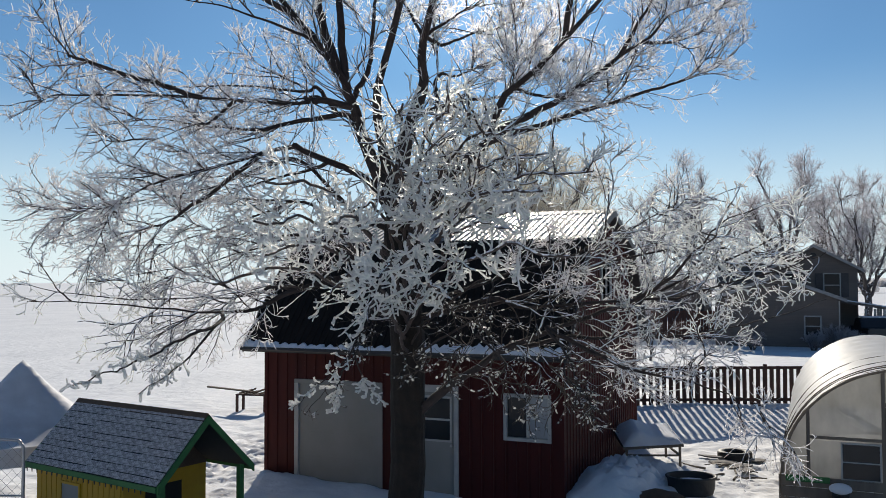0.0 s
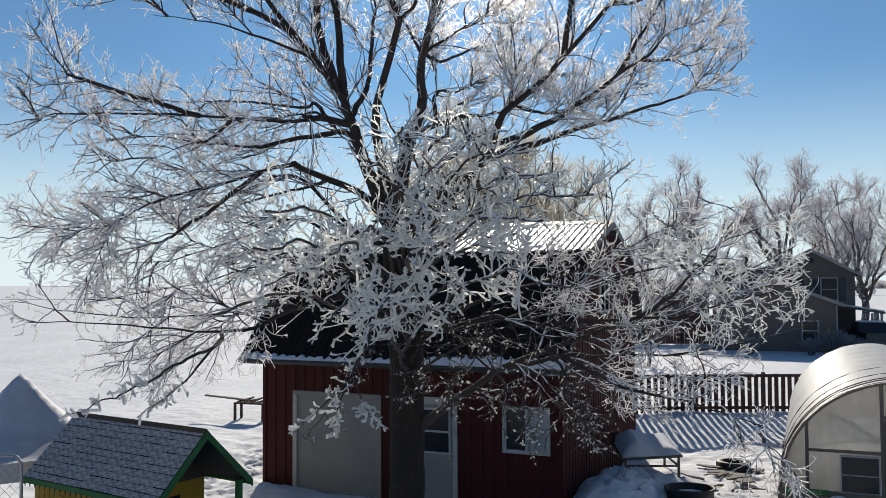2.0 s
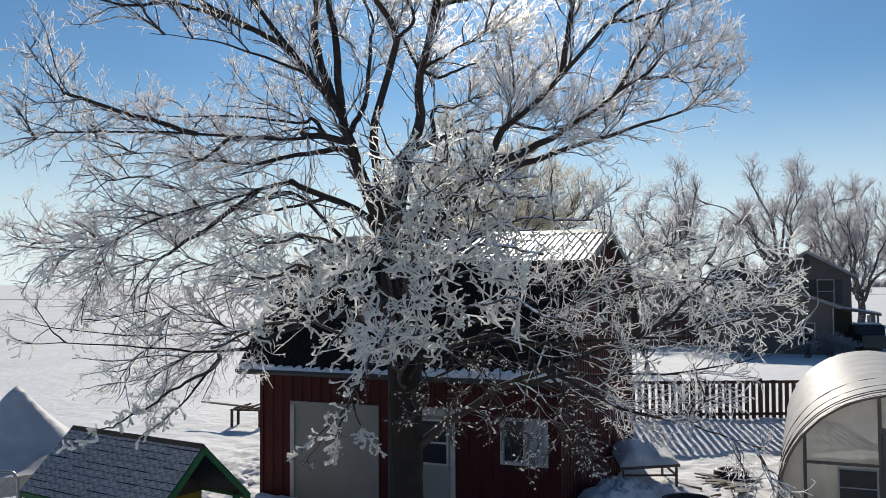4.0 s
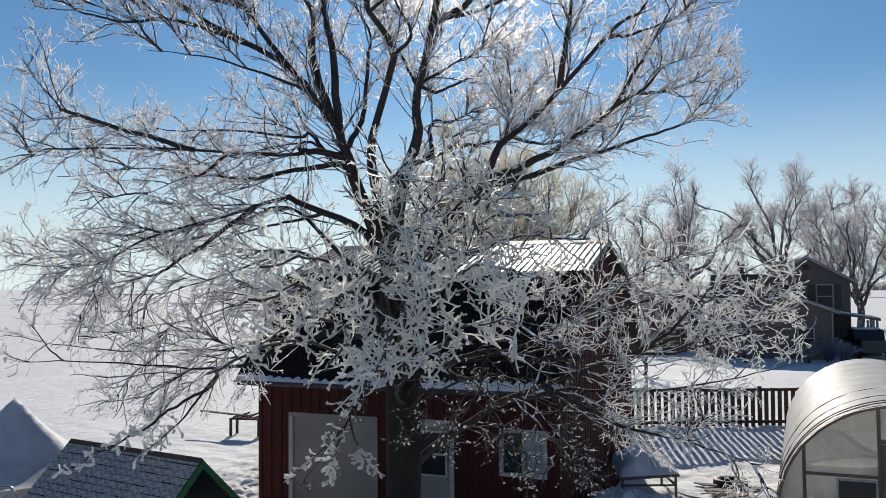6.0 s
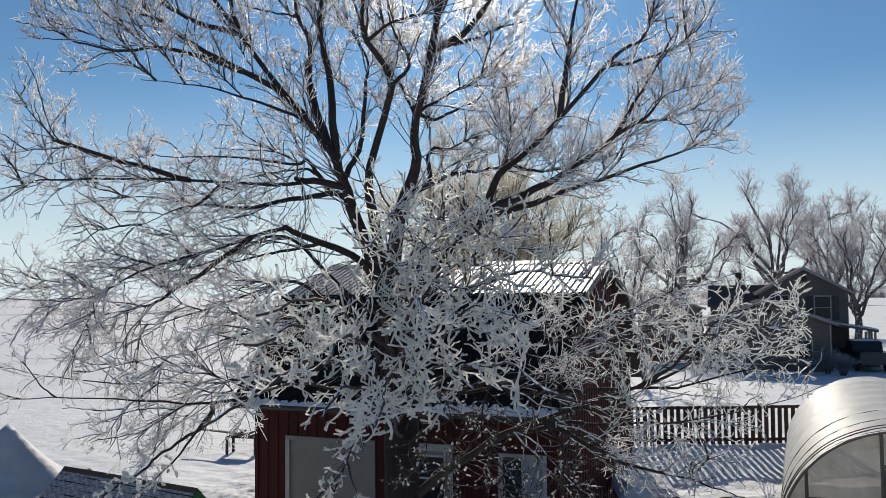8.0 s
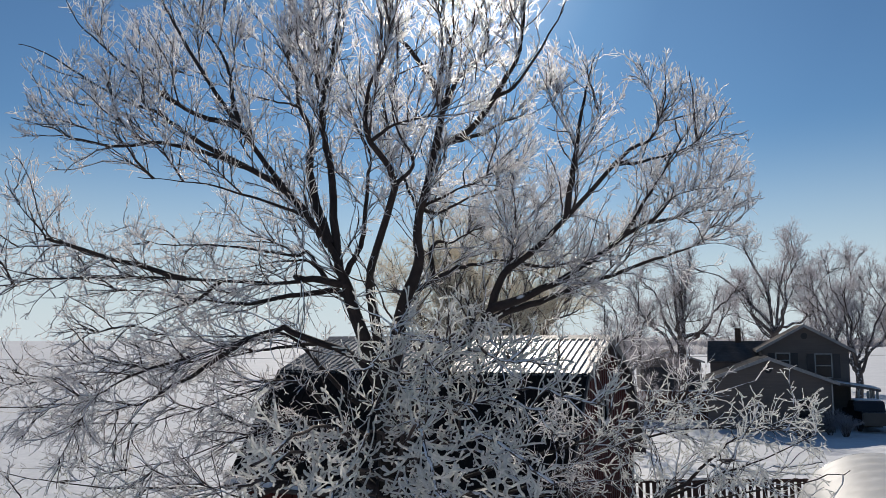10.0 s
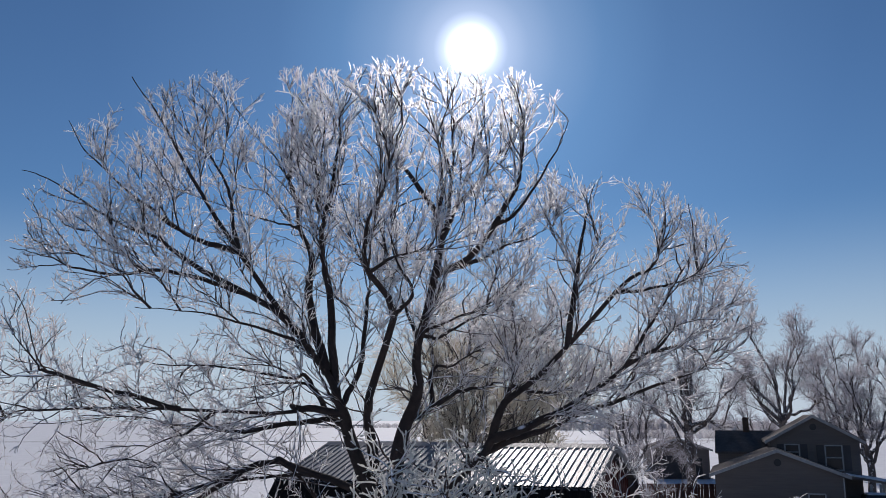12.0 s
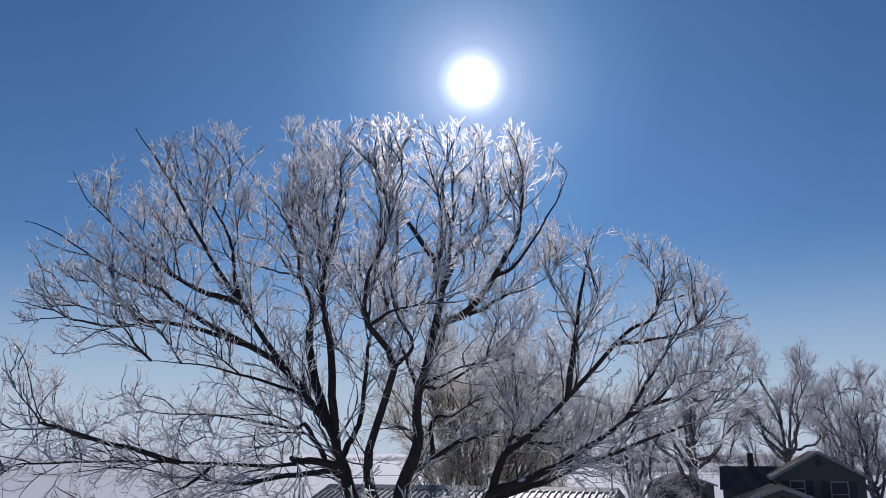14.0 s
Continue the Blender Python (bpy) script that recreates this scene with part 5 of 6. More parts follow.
# ---- snow-laden canopy tent ----
def build_tent():
    tent = empty("canopy_tent", pose(-9.75, -3.6, 0, 0, 0, 56), "grey canopy tent sagging under snow", "tent")
    n = 28
    V, Q = [], []
    for i in range(n + 1):
        for j in range(n + 1):
            u, v = 2 * i / n - 1, 2 * j / n - 1
            r = max(abs(u), abs(v)) * 0.75 + 0.25 * math.hypot(u, v)
            z = 1.35 + 1.42 * (1 - min(1.0, math.sqrt(r * r + 0.0008) - 0.01)) ** 1.45 + 0.012 * math.sin(11 * u + 5 * v) * math.sin(9 * v)
            z -= 0.12 * math.sin(math.pi * min(1, max(abs(u), abs(v)))) * (1 - abs(abs(u) - abs(v)))
            V.append((1.85 * u, 1.85 * v, z))
    for i in range(n):
        for j in range(n):
            a = i * (n + 1) + j
            Q.append((a, a + n + 1, a + n + 2, a + 1))
    part("canopy", array_mesh("canopy", V, Q, TARP), TARP, tent, "snow-dusted grey fabric roof")
    for sx, sy, a in ((1, 0, 0), (-1, 0, 0), (0, 1, 0), (0, -1, 0)):
        bm = cube(1.83, 1.85, -1.85, 1.85, 1.02, 1.36) if sx == 1 else cube(-1.85, -1.83, -1.85, 1.85, 1.02, 1.36) if sx == -1 else cube(-1.85, 1.85, 1.83, 1.85, 1.02, 1.36) if sy == 1 else cube(-1.85, 1.85, -1.85, -1.83, 1.02, 1.36)
        part("valance", bm, TARP, tent)
    for sx in (-1, 1):
        for sy in (-1, 1):
            part("leg", rod((1.8 * sx, 1.8 * sy, 0), (1.8 * sx, 1.8 * sy, 1.36), 0.022), STEEL, tent)


build_tent()


# ---- wire gate ----
def build_gate():
    gate = empty("wire_gate", pose(-6.72, -6.15, 0, 0, 0, 23), "grey metal-framed wire gate in the snow", "gate")
    P = resample([(-1.3, 0, 0.1), (-1.3, 0, 1.0), (-1.25, 0, 1.75), (-1.1, 0, 1.84), (-0.2, 0, 1.84), (-0.04, 0, 1.78), (0, 0, 1.6), (0, 0, 0.8), (0, 0, 0.1)], 60)
    v, q = tubes(P[None], np.full((1, 60), 0.025), 7)
    part("gate_frame", array_mesh("gate_frame", v, q, STEEL), STEEL, gate)
    part("cross_rail", rod((-1.3, 0, 1.0), (0, 0, 1.0), 0.016), STEEL, gate)
    bm = bmesh.new()
    k = 16
    for i in range(-k, k):
        for s in (1, -1):
            x0 = -1.3 + i * 0.16
            a, b = (x0, 0.1), (x0 + 1.7, 1.8)
            pts = []
            for (x, z) in (a, b):
                pts.append([x, z])
            lo = max(-1.3, pts[0][0])
            hi = min(0.0, pts[1][0])
            if hi - lo < 0.1:
                continue
            z0, z1 = 0.1 + (lo - x0), 0.1 + (hi - x0)
            if s < 0:
                lo, hi = -1.3 - lo, -1.3 - hi
            rod((lo, 0, z0), (hi, 0, z1), 0.003, sides=3, bm=bm)
    part("wire_mesh", bm, STEEL, gate, kind="stuff")


build_gate()


# ---- picket fence ----
def build_fence(name, p0, p1, height, slat_w, gap, material, label, post_every=2.4, z=0.1, rails=(0.25, 0.85), group=""):
    p0, p1 = Vector((*p0, 0)), Vector((*p1, 0))
    L = (p1 - p0).length
    rz = math.degrees(math.atan2(p1.y - p0.y, p1.x - p0.x))
    f = empty(name, pose(p0.x, p0.y, z, 0, 0, rz), label, "fence", group)
    n = int(L / (slat_w + gap))
    slats = [mesh_of(cube(0, slat_w, -0.012, 0.012, -0.1, height + dz, 0.004), "slat", material) for dz in (0, 0.015, -0.02)]
    rng = random.Random(8)
    for i in range(n):
        ob = part("slat", rng.choice(slats), material, f)
        ob.matrix_basis = pose(i * (slat_w + gap), -0.035, 0, 0, rng.uniform(-0.6, 0.6), 0)
    for r in rails:
        part("rail", cube(0, L, -0.02, 0.025, height * r - 0.045, height * r + 0.045, 0.004), material, f)
    post = mesh_of(cube(-0.05, 0.05, -0.02, 0.08, -0.3, height + 0.06, 0.006), "post", material)
    for i in range(int(L / post_every) + 1):
        part("post", post, material, f).location = (min(i * post_every, L), 0, 0)
    return f


build_fence("picket_fence", (-0.9, 10.75), (5.3, 13.4), 1.13, 0.125, 0.08, FENCE_WOOD, "dark slatted wooden fence in deep snow", z=0.45, rails=(0.1, 0.96), post_every=2.1)
build_fence("board_fence", (-13.0, 43.2), (-1.8, 47.4), 1.9, 0.18, 0.012, FENCE_FAR, "tall reddish board fence before snowy field", z=0.15)


# ---- yard things ----
def build_tank():
    t = empty("stock_tank", pose(2.08, 1.75, float(ground_z(2.08, 1.75)) - 0.03, 0, 0, 20), "black oval stock tank part filled with snow", "tank")
    n = 40
    V, Q = [], []
    prof = [(0.50, 0.0), (0.54, 0.1), (0.56, 0.3), (0.60, 0.33), (0.61, 0.36), (0.56, 0.37), (0.53, 0.33), (0.51, 0.12)]
    for i in range(n):
        a = 2 * math.pi * i / n
        for r, z in prof:
            V.append((r * math.cos(a) * 0.82, r * math.sin(a) * 0.66, z * 0.95))
    k = len(prof)
    for i in range(n):
        for j in range(k - 1):
            a, b = i * k + j, ((i + 1) % n) * k + j
            Q.append((a, b, b + 1, a + 1))
    part("shell", array_mesh("shell", V, Q, RUBBER), RUBBER, t)
    bm = bmesh.new()
    bmesh.ops.create_uvsphere(bm, u_segments=20, v_segments=8, radius=1, matrix=Matrix.Translation((0, 0, 0.19)) @ Matrix.Diagonal((0.41, 0.33, 0.08, 1)))
    part("snow_fill", bm, SNOW_CAP, t, "drifted snow inside", smooth=True)


def build_tyre(x, y, r, w, label):
    t = empty("old_tyre", pose(x, y, float(ground_z(x, y)) - 0.03), label, "tyre")
    n = 36
    V, Q = [], []
    prof = [(0.60, 0.03), (0.75, 0.0), (0.95, 0.02), (1.0, 0.2), (1.0, 0.8), (0.95, 0.98), (0.75, 1.0), (0.60, 0.95), (0.56, 0.8), (0.70, 0.6), (0.70, 0.4), (0.56, 0.2)]
    for i in range(n):
        a = 2 * math.pi * i / n
        for q, z in prof:
            V.append((q * r * math.cos(a), q * r * math.sin(a), z * w))
    k = len(prof)
    for i in range(n):
        for j in range(k):
            Q.append((i * k + j, ((i + 1) % n) * k + j, ((i + 1) % n) * k + (j + 1) % k, i * k + (j + 1) % k))
    part("tread", array_mesh("tread", V, Q, RUBBER), RUBBER, t)
    bm = bmesh.new()
    bmesh.ops.create_uvsphere(bm, u_segments=16, v_segments=8, radius=1, matrix=Matrix.Translation((0, 0, w * 0.35)) @ Matrix.Diagonal((r * 0.6, r * 0.6, 0.07, 1)))
    part("snow_fill", bm, SNOW_CAP, t, smooth=True)


def build_low_table():
    t = empty("work_table", pose(0.75, 4.6, 0.0, 0, 0, 22), "low wooden table with sloping snow-covered top", "table")
    top = part("tabletop", cube(-0.7, 0.65, -0.75, 0.75, 0.55, 0.61, 0.01), GREY_WOOD, t)
    top.matrix_basis = pose(0, 0, 0.04, 8, -3, 0)
    n = 16
    V, Q = [], []
    for i in range(n + 1):
        for j in range(n + 1):
            u, v = i / n, j / n
            edge = min(1.0, 6 * min(u, 1 - u), 6 * min(v, 1 - v))
            h = 0.11 * edge ** 0.5 + 0.16 * edge * max(0, 1 - abs(u - 0.3) / 0.3) + 0.015 * math.sin(9 * u + 4 * v)
            V.append((-0.68 + 1.31 * u, -0.73 + 1.46 * v, 0.612 + h * (edge > 0)))
    for i in range(n):
        for j in range(n):
            a = i * (n + 1) + j
            Q.append((a, a + n + 1, a + n + 2, a + 1))
    part("snow_cover", array_mesh("snow_cover", V, Q, SNOW_CAP), SNOW_CAP, top, "ridged snow cover")
    for sx in (-0.62, 0.57):
        for sy in (-0.67, 0.67):
            part("leg", cube(sx - 0.025, sx + 0.025, sy - 0.025, sy + 0.025, -0.2, 0.57), GREY_WOOD, t)
    part("stretcher", cube(-0.62, 0.57, -0.69, -0.65, 0.28, 0.32), GREY_WOOD, t)
    part("stretcher", cube(0.55, 0.59, -0.67, 0.67, 0.28, 0.32), GREY_WOOD, t)


def build_bench():
    b = empty("garden_bench", pose(-12.6, 7.8, 0, 0, 0, 8), "dark wooden bench in the snow with a plank end", "bench")
    for i in range(4):
        part("seat_board", cube(-0.55, 0.55, -0.22 + 0.11 * i, -0.13 + 0.11 * i, 0.5, 0.54), FENCE_WOOD, b)
    for sx in (-0.5, 0.5):
        for sy in (-0.2, 0.22):
            part("leg", cube(sx - 0.035, sx + 0.035, sy - 0.035, sy + 0.035, -0.1, 0.5), FENCE_WOOD, b)
    p = part("plank", cube(-1.75, -0.2, -0.06, 0.06, 0.56, 0.61), GREY_WOOD, b, "long bare plank")
    p.matrix_basis = pose(0, 0, 0.02, 0, 4, 0)
    for i in range(7):
        part("firewood_stick", rod((-0.4 + 0.12 * i, -0.2, 0.58 + 0.03 * (i % 2)), (-0.3 + 0.12 * i, 0.25, 0.6 + 0.04 * (i % 3)), 0.03), BROWN, b)


def build_debris():
    rng = random.Random(12)
    for i, (x, y) in enumerate(((2.35, 4.4), (2.7, 4.2), (2.5, 3.8), (2.9, 4.8), (2.2, 5.0), (2.95, 3.6), (2.75, 3.2), (2.1, 4.0))):
        L = rng.uniform(0.3, 0.7)
        pts = resample([(0, 0, 0.03), (L * 0.4, rng.uniform(-0.12, 0.12), 0.06), (L, rng.uniform(-0.15, 0.15), 0.03)], 8)
        v, q = tubes(pts[None], np.linspace(0.028, 0.012, 8)[None], 6)
        ob = new("fallen_branch", array_mesh("fallen_branch", v, q, GREY_WOOD))
        ob.matrix_basis = pose(x, y, float(ground_z(x, y)), 0, 0, rng.uniform(0, 360))
        tagged(ob, "short bare fallen branch lying on snow", "branch", "fallen branches in the yard")
    for i, (x, y, rz) in enumerate(((2.35, 4.75, 20), (2.6, 4.55, 60))):
        ob = new("board_scrap", mesh_of(cube(-0.2, 0.2, -0.07, 0.07, 0.0, 0.035, 0.005), "board_scrap", GREY_WOOD))
        ob.matrix_basis = pose(x, y, float(ground_z(x, y)), 2, 3, rz)
        tagged(ob, "grey scrap of board half sunk in snow", "board", "scrap boards")
    for x, y, rx, ry, rz in ((2.35, 5.35, 0.34, 0.2, 15), (2.75, 4.95, 0.3, 0.26, -30), (3.05, 5.75, 0.26, 0.16, 40), (2.05, 5.65, 0.3, 0.1, -10), (2.95, 4.2, 0.28, 0.2, 70), (2.3, 2.9, 0.22, 0.13, 25)):
        rim = [(math.cos(a) * rx * rng.uniform(0.65, 1.1), math.sin(a) * ry * rng.uniform(0.65, 1.1)) for a in (0.35 * i for i in range(18))]
        bm = prism(rim, 0.03, "y", 0.0)
        ob = new("rubber_mat", mesh_of(bm, "rubber_mat", OLD_MAT))
        ob.matrix_basis = pose(x, y, float(ground_z(x, y)) + 0.035, 90, 0, rz) @ pose(0, 0, 0)
        tagged(ob, "torn dark rubber mat frozen into trodden snow", "mat", "torn mats in the yard")
    bm = bmesh.new()
    bmesh.ops.create_icosphere(bm, subdivisions=3, radius=1)
    for v in bm.verts:
        k = 1 + 0.18 * noise.noise(v.co * 2.2)
        v.co = Vector((v.co.x * 0.55 * k, v.co.y * 0.3 * k, v.co.z * 0.26 * k))
    ob = new("burlap_sack", mesh_of(bm, "burlap_sack", BROWN, True))
    ob.matrix_basis = pose(1.75, 0.35, 0.16, 0, 0, -20)
    tagged(ob, "brown lumpy burlap sack lying in snow", "sack")
    plank = new("timber_edging", mesh_of(cube(-1.2, 1.2, -0.06, 0.06, 0.0, 0.16, 0.01), "timber_edging", GREY_WOOD))
    plank.matrix_basis = pose(3.6, 0.1, 0.02, 0, 0, -2)
    tagged(plank, "weathered timber edging half buried in snow", "timber")


build_tank()
build_tyre(2.55, 6.0, 0.40, 0.24, "old black tyre with snow in its centre")
build_low_table()
build_bench()
build_debris()


# ---- houses across the yard ----
def gable_block(parent, x0, x1, y0, y1, eave, ridge, over=0.35, wall=SIDING, siding_name="wall", rise_axis="y"):
    """A block with its gable to the front (ridge along y), lapped siding and a thick roof."""
    xm = (x0 + x1) / 2
    body = part(siding_name, prism([(x0, -0.2), (x1, -0.2), (x1, eave), (xm, ridge), (x0, eave)], y1 - y0, "y", y0), wall, parent)
    k = (ridge - eave) / (xm - x0)
    bm = bmesh.new()
    z = 0.1
    while z < ridge - 0.15:
        half = xm - x0 if z < eave else (ridge - z) / k - 0.12
        if half > 0.15:
            box(bm, xm - half, xm + half, y0 - 0.018, y0 + 0.001, z, z + 0.018)
        z += 0.2
    part("siding_lap", bm, wall, body, kind="stuff")
    for s in (-1, 1):
        xe = xm + s * (xm - x0 + over)
        ze = eave - k * over
        part("roof_slope", prism([(xm, ridge + 0.16), (xe, ze + 0.16), (xe, ze), (xm, ridge)], y1 - y0 + 2 * over, "y", y0 - over), ROOF_HOUSE, parent)
        part("barge_board", prism([(xm, ridge + 0.17), (xe, ze + 0.17), (xe, ze - 0.04), (xm, ridge - 0.04)], 0.05, "y", y0 - over - 0.05), FROSTED_EDGE, parent)
    return body


def house_window(parent, x, z, y, w=0.8, h=1.25, shutters=True):
    win = part("window", cube(x - w / 2, x + w / 2, y - 0.03, y + 0.02, z, z + h), GLASS, parent)
    for a, b, c, d in ((x - w / 2 - 0.08, x - w / 2, z - 0.08, z + h + 0.08), (x + w / 2, x + w / 2 + 0.08, z - 0.08, z + h + 0.08), (x - w / 2, x + w / 2, z - 0.08, z), (x - w / 2, x + w / 2, z + h, z + h + 0.08), (x - w / 2, x + w / 2, z + h / 2 - 0.03, z + h / 2 + 0.03)):
        part("window_frame", cube(a, b, y - 0.06, y, c, d), WHITE, win)
    if shutters:
        for s in (-1, 1):
            xc = x + s * (w / 2 + 0.34)
            part("shutter", cube(xc - 0.22, xc + 0.22, y - 0.06, y - 0.02, z - 0.06, z + h + 0.06), TRIM, parent)


def build_houses():
    # low garage wing
    g = empty("garage_wing", pose(2.25, 42.3, 0, 0, 0, 4), "single-storey grey garage with gable end and white window", "garage")
    gable_block(g, -3.7, 3.7, 0, 9, 3.0, 4.4)
    house_window(g, 2.1, 0.75, 0, 0.85, 1.15, False)
    part("downpipe", rod((3.62, -0.06, 0), (3.62, -0.06, 2.9), 0.04), WHITE, g)
    part("gable_vent", rod((0, -0.05, 3.75), (0, 0.0, 3.75), 0.22, sides=14), GUTTER, g)
    # two-storey house
    h = empty("house", pose(4.45, 48.2, 0, 0, 0, 4), "two-storey grey house with dark shutters and porch", "house")
    gable_block(h, -2.75, 2.75, 0, 8, 4.95, 6.5)
    house_window(h, 1.15, 3.1, 0, 0.95, 1.5)
    house_window(h, -1.4, 3.75, 0, 0.8, 0.9)
    part("gable_vent", rod((0, -0.05, 5.85), (0, 0.0, 5.85), 0.22, sides=14), GUTTER, h)
    roof = part("porch_roof", prism([(0.4, 3.05), (4.3, 2.4), (4.3, 2.25), (0.4, 2.9)], 3.2, "y", -1.8), SIDING, h, "snow-covered lean-to porch roof")
    part("porch_snow", prism([(0.45, 3.11), (4.28, 2.47), (4.28, 2.404), (0.45, 3.045)], 3.15, "y", -1.78), SNOW_CAP, roof)
    for x, y in ((3.0, -1.6), (3.55, -1.6), (4.1, -1.6), (4.1, 0.0), (4.1, 1.2)):
        part("porch_post", cube(x - 0.07, x + 0.07, y - 0.07, y + 0.07, 0, 2.3), WHITE, h)
    part("porch_floor", cube(2.8, 4.3, -1.8, 1.4, 0, 0.35), GREY_WOOD, h)
    part("porch_rail", cube(3.0, 4.1, -1.63, -1.57, 0.95, 1.03), WHITE, h)
    # rear wing with a chimney
    w = empty("rear_wing", pose(-0.55, 53.8, 0, 0, 0, 4), "dark-roofed rear house wing with brick chimney", "house")
    part("wall", cube(-1.7, 3.0, 0, 6, -0.2, 4.05), SIDING, w)
    part("roof_slope", prism([(-0.3, 4.0), (3.0, 5.5), (3.0, 5.34), (-0.3, 3.84)], 5.2, "x", -1.9), ROOF_HOUSE, w)
    part("roof_slope", prism([(6.3, 4.0), (3.0, 5.5), (3.0, 5.34), (6.3, 3.84)], 5.2, "x", -1.9), ROOF_HOUSE, w)
    part("chimney", cube(0.2, 0.65, 2.7, 3.15, 5.0, 6.5, 0.02), BROWN, w, "brick chimney")
    part("gable", prism([(0, 4.05), (6, 4.05), (3, 5.4)], 0.1, "x", -1.7), SIDING, w)
    # shed
    s = empty("shed", pose(-9.1, 82.6, 0, 0, 0, 14), "low dark shed with shallow gable roof in snow", "shed")
    gable_block(s, -3.3, 3.3, 0, 6, 3.1, 4.25)
    part("garage_door", cube(-2.9, 0.7, -0.06, 0.01, 0.1, 2.5), TRIM, s)
    part("door", cube(1.6, 2.5, -0.06, 0.01, 0.1, 2.2), GUTTER, s)


build_houses()


def build_car(name, m, paint, label, kind):
    car = empty(name, m, label, "car")
    if kind == "van":
        prof = [(-2.3, 0.35), (2.25, 0.35), (2.35, 0.75), (2.2, 1.0), (1.45, 1.15), (0.75, 1.75), (-2.1, 1.8), (-2.35, 1.2)]
    else:
        prof = [(-2.7, 0.45), (2.6, 0.45), (2.7, 0.95), (2.55, 1.15), (1.3, 1.2), (0.75, 1.75), (-0.6, 1.78), (-0.85, 1.2), (-2.65, 1.2)]
    bm = prism(prof, 1.8, "y", -0.9)
    bmesh.ops.bevel(bm, geom=list(bm.edges), offset=0.06, segments=2, affect="EDGES")
    part("body", bm, paint, car, smooth=False)
    for s in (-1, 1):
        y = 0.905 * s
        part("side_window", prism([(-0.5, 1.22), (1.1, 1.22), (0.68, 1.66), (-0.5, 1.68)], 0.012 * s, "y", y - 0.006 * s), GLASS, car)
        for x in (-1.6, 1.6):
            t = part("wheel", rod((x, y - 0.16 * s, 0.34), (x, y + 0.02 * s, 0.34), 0.34, sides=20), RUBBER, car)
            part("rim", rod((x, y + 0.015 * s, 0.34), (x, y + 0.03 * s, 0.34), 0.19, sides=16), STEEL, t)
    for y in (-0.6, 0.6):
        part("headlight", cube(2.55, 2.68, y - 0.18, y + 0.18, 0.72, 0.88, 0.02), WHITE, car)
    part("roof_snow", cube(-0.5 if kind != "van" else -2.0, 0.65, -0.75, 0.75, 1.775, 1.86, 0.03), SNOW_CAP, car)


build_car("pickup_truck", pose(7.9, 45.5, 0, 0, 0, 100), CAR_DARK, "dark pickup truck parked on packed snow", "truck")
build_car("van", pose(11.3, 49.5, 0, 0, 0, 100), CAR_WHITE, "white van parked beside the house", "van")


# ---- shrubs by the house and far distance ----
def shrub(x, y, h, w, seed, label):
    rng = np.random.default_rng(seed)
    s = empty("shrub", pose(x, y, 0), label, "shrub", "bare shrubs")
    n = 26
    a = rng.uniform(0, 2 * np.pi, n)
    rr = rng.uniform(0.2, 1, n) * w / 2
    P = np.stack([resample([(0.1 * math.cos(q), 0.1 * math.sin(q), -0.05), (0.5 * r * math.cos(q), 0.5 * r * math.sin(q), h * 0.5), (r * math.cos(q), r * math.sin(q), h * (1 - 0.35 * (2 * r / w) ** 2))], 8, 0.02, rng) for q, r in zip(a, rr)])
    v, q = tubes(P, np.linspace(0.014, 0.006, 8)[None].repeat(n, 0), 4)
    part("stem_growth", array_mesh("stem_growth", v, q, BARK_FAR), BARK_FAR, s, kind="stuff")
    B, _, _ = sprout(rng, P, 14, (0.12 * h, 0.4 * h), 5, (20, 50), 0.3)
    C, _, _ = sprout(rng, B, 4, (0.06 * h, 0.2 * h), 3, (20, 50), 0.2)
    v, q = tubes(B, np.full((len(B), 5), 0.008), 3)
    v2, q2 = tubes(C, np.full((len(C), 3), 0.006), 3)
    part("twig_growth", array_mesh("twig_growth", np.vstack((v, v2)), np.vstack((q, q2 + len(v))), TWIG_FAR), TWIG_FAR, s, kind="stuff")


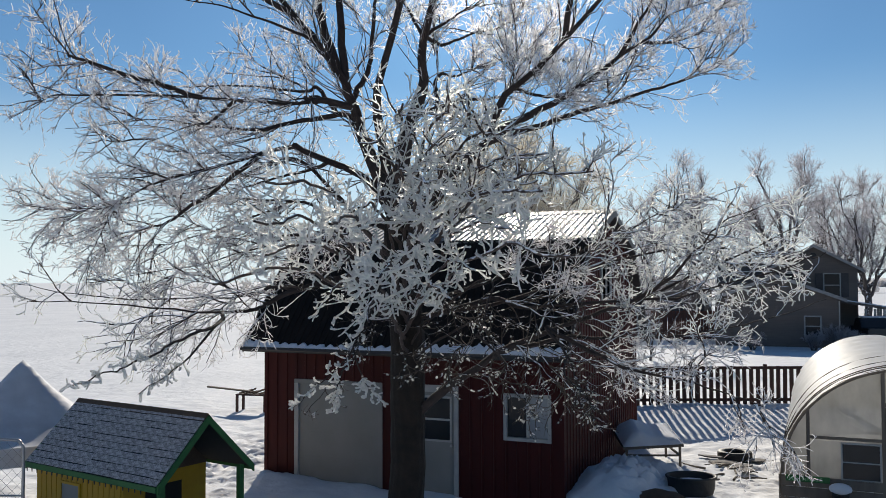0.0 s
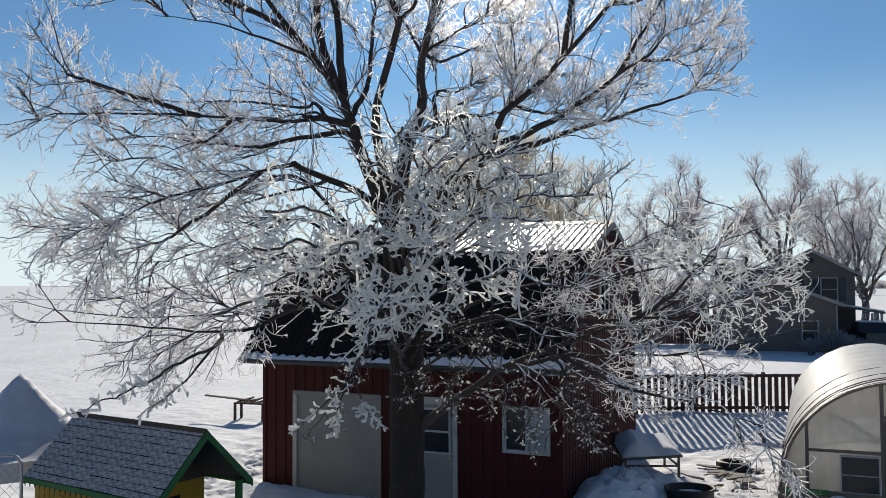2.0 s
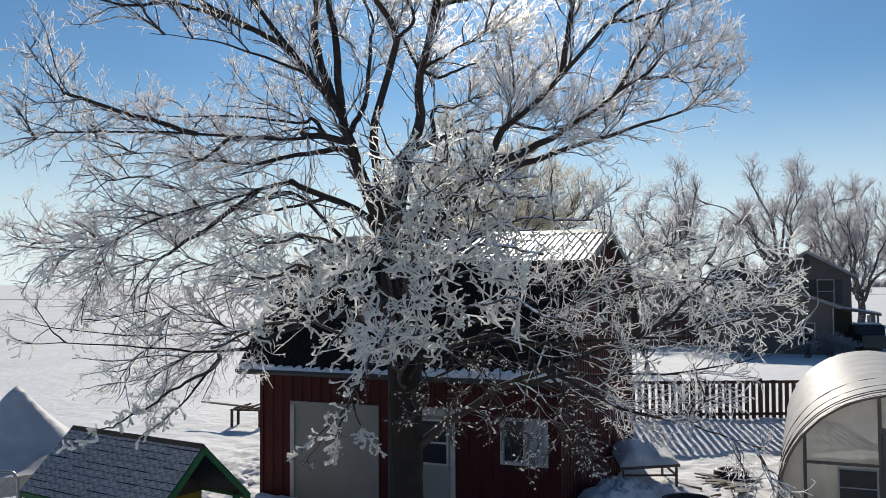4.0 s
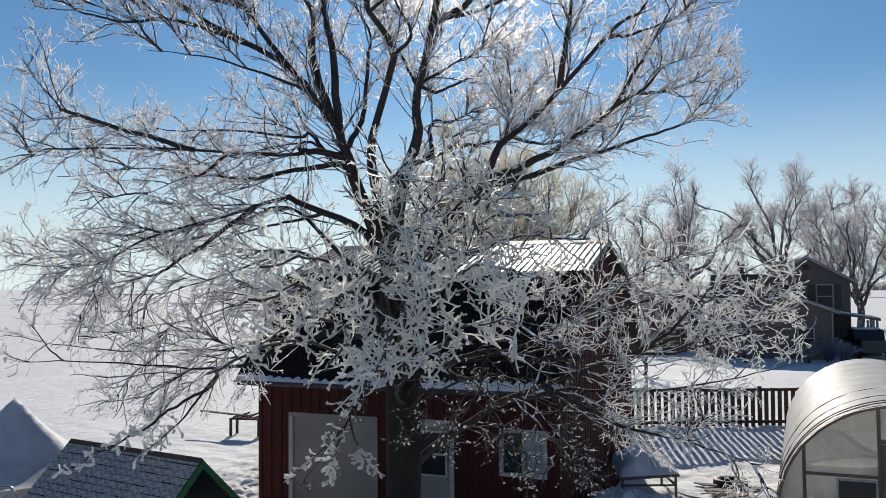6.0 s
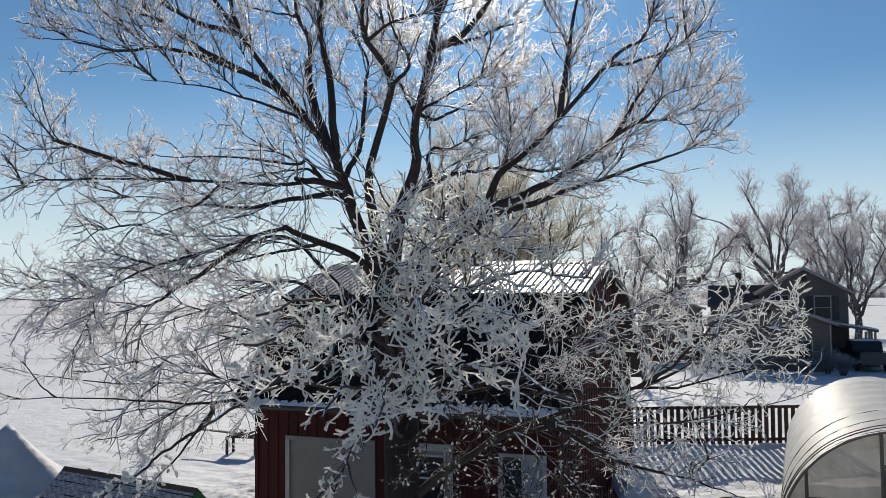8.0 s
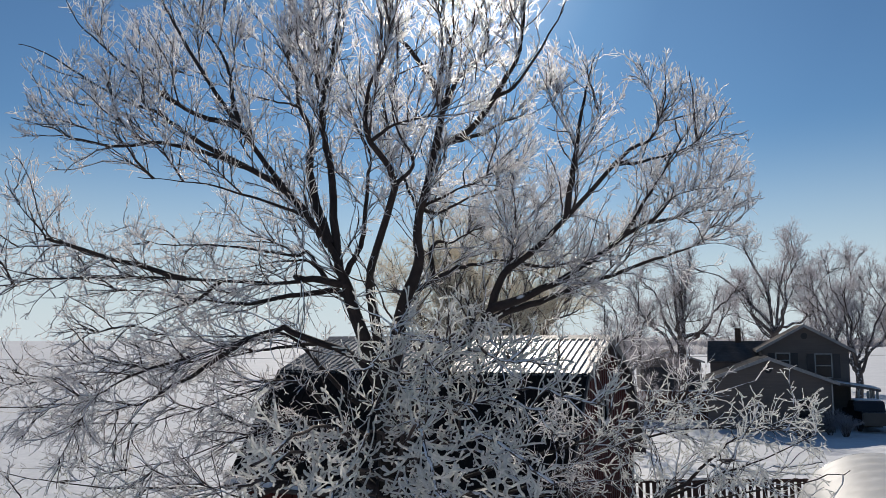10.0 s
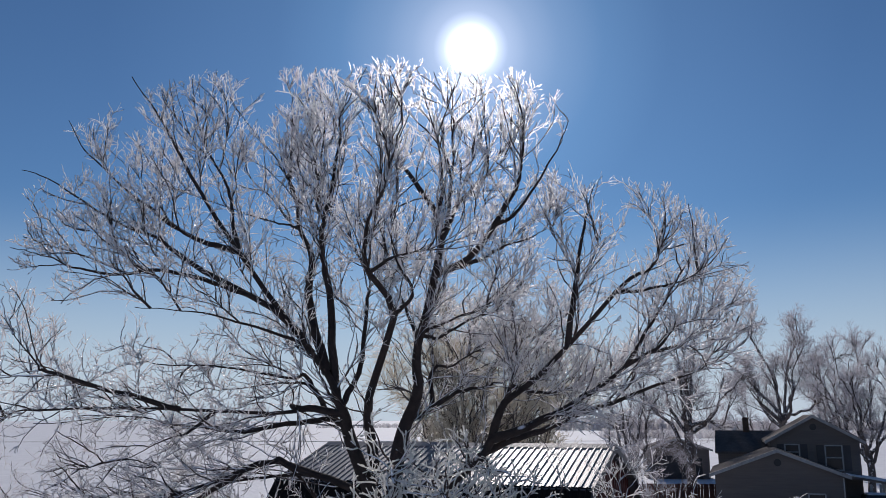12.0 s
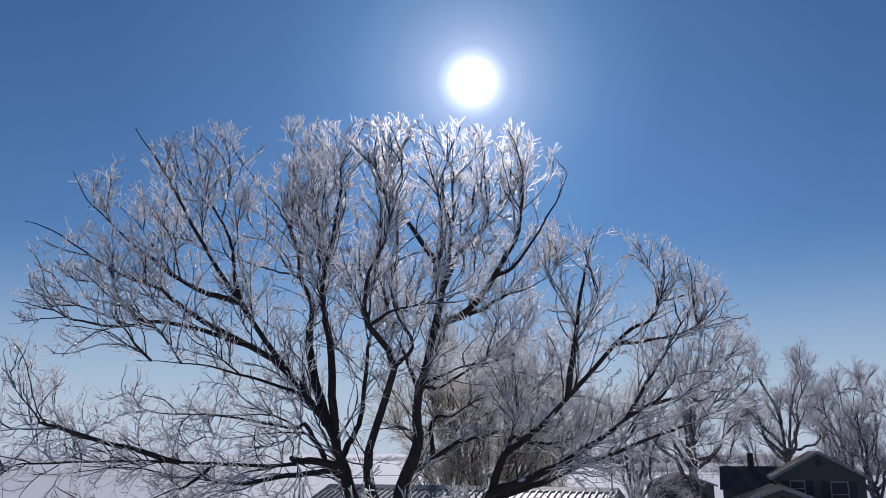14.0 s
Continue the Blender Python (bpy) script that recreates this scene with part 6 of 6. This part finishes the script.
for i, (x, y, h, w) in enumerate(((5.6, 41.0, 1.4, 2.2), (6.4, 40.2, 1.2, 1.8), (4.4, 39.6, 1.0, 1.6), (1.0, 39.2, 1.1, 1.7))):
    shrub(x, y, h, w, 60 + i, "low bare rimed shrub before the garage")


def build_distance():
    rng = np.random.default_rng(9)
    # field edges and the road far out
    road = new("road", mesh_of(cube(-60, 60, -1.2, 1.2, 0.0, 0.12), "road", FIELD_LINE))
    road.matrix_basis = pose(-200, 180, 0.0, 0, 0, 23) @ Matrix.Diagonal((6, 1, 1, 1))
    tagged(road, "far field road, a thin grey line across snow", "road", kind="structure")
    # far woods: many small upright clumps
    V, Q = [], []

    def wood(cx, cy, length, turn, h0, count):
        c, s = math.cos(turn), math.sin(turn)
        P, Rr = [], []
        for _ in range(count):
            a = rng.uniform(-length / 2, length / 2)
            b = rng.uniform(-12, 12)
            h = h0 * rng.uniform(0.45, 1.0) * (0.75 + 0.25 * math.sin(a * 0.02 + cx))
            x, y = cx + a * c - b * s, cy + a * s + b * c
            P.append([(x, y, -0.5), (x + rng.normal(0, 0.5), y, h * 0.35), (x + rng.normal(0, 1), y, h * 0.7), (x + rng.normal(0, 1.2), y, h)])
            Rr.append(np.array([0.5, 1.6, 1.3, 0.1]) * rng.uniform(0.5, 1.0) * h0 / 11)
        return tubes(np.array(P), np.array(Rr), 5)

    base = 0
    for args in ((120, 560, 620, 0.25, 10, 2200), (-250, 640, 240, 0.4, 5, 500), (-20, 300, 90, 0.3, 7, 260)):
        v, q = wood(*args)
        V.append(v)
        Q.append(q + base)
        base += len(v)
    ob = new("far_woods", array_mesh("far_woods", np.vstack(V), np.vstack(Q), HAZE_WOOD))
    tagged(ob, "hazy grey line of far bare woods", "woods", kind="stuff")
    # line pole in the field
    p = empty("utility_pole", pose(-189, 176, 0, 0, 0, 23), "slim wooden utility pole in the field", "pole")
    part("shaft", rod((0, 0, 0), (0, 0, 7.6), 0.16, 0.11), GREY_WOOD, p)
    part("crossarm", cube(-1.0, 1.0, -0.06, 0.06, 7.0, 7.14), GREY_WOOD, p)


build_distance()
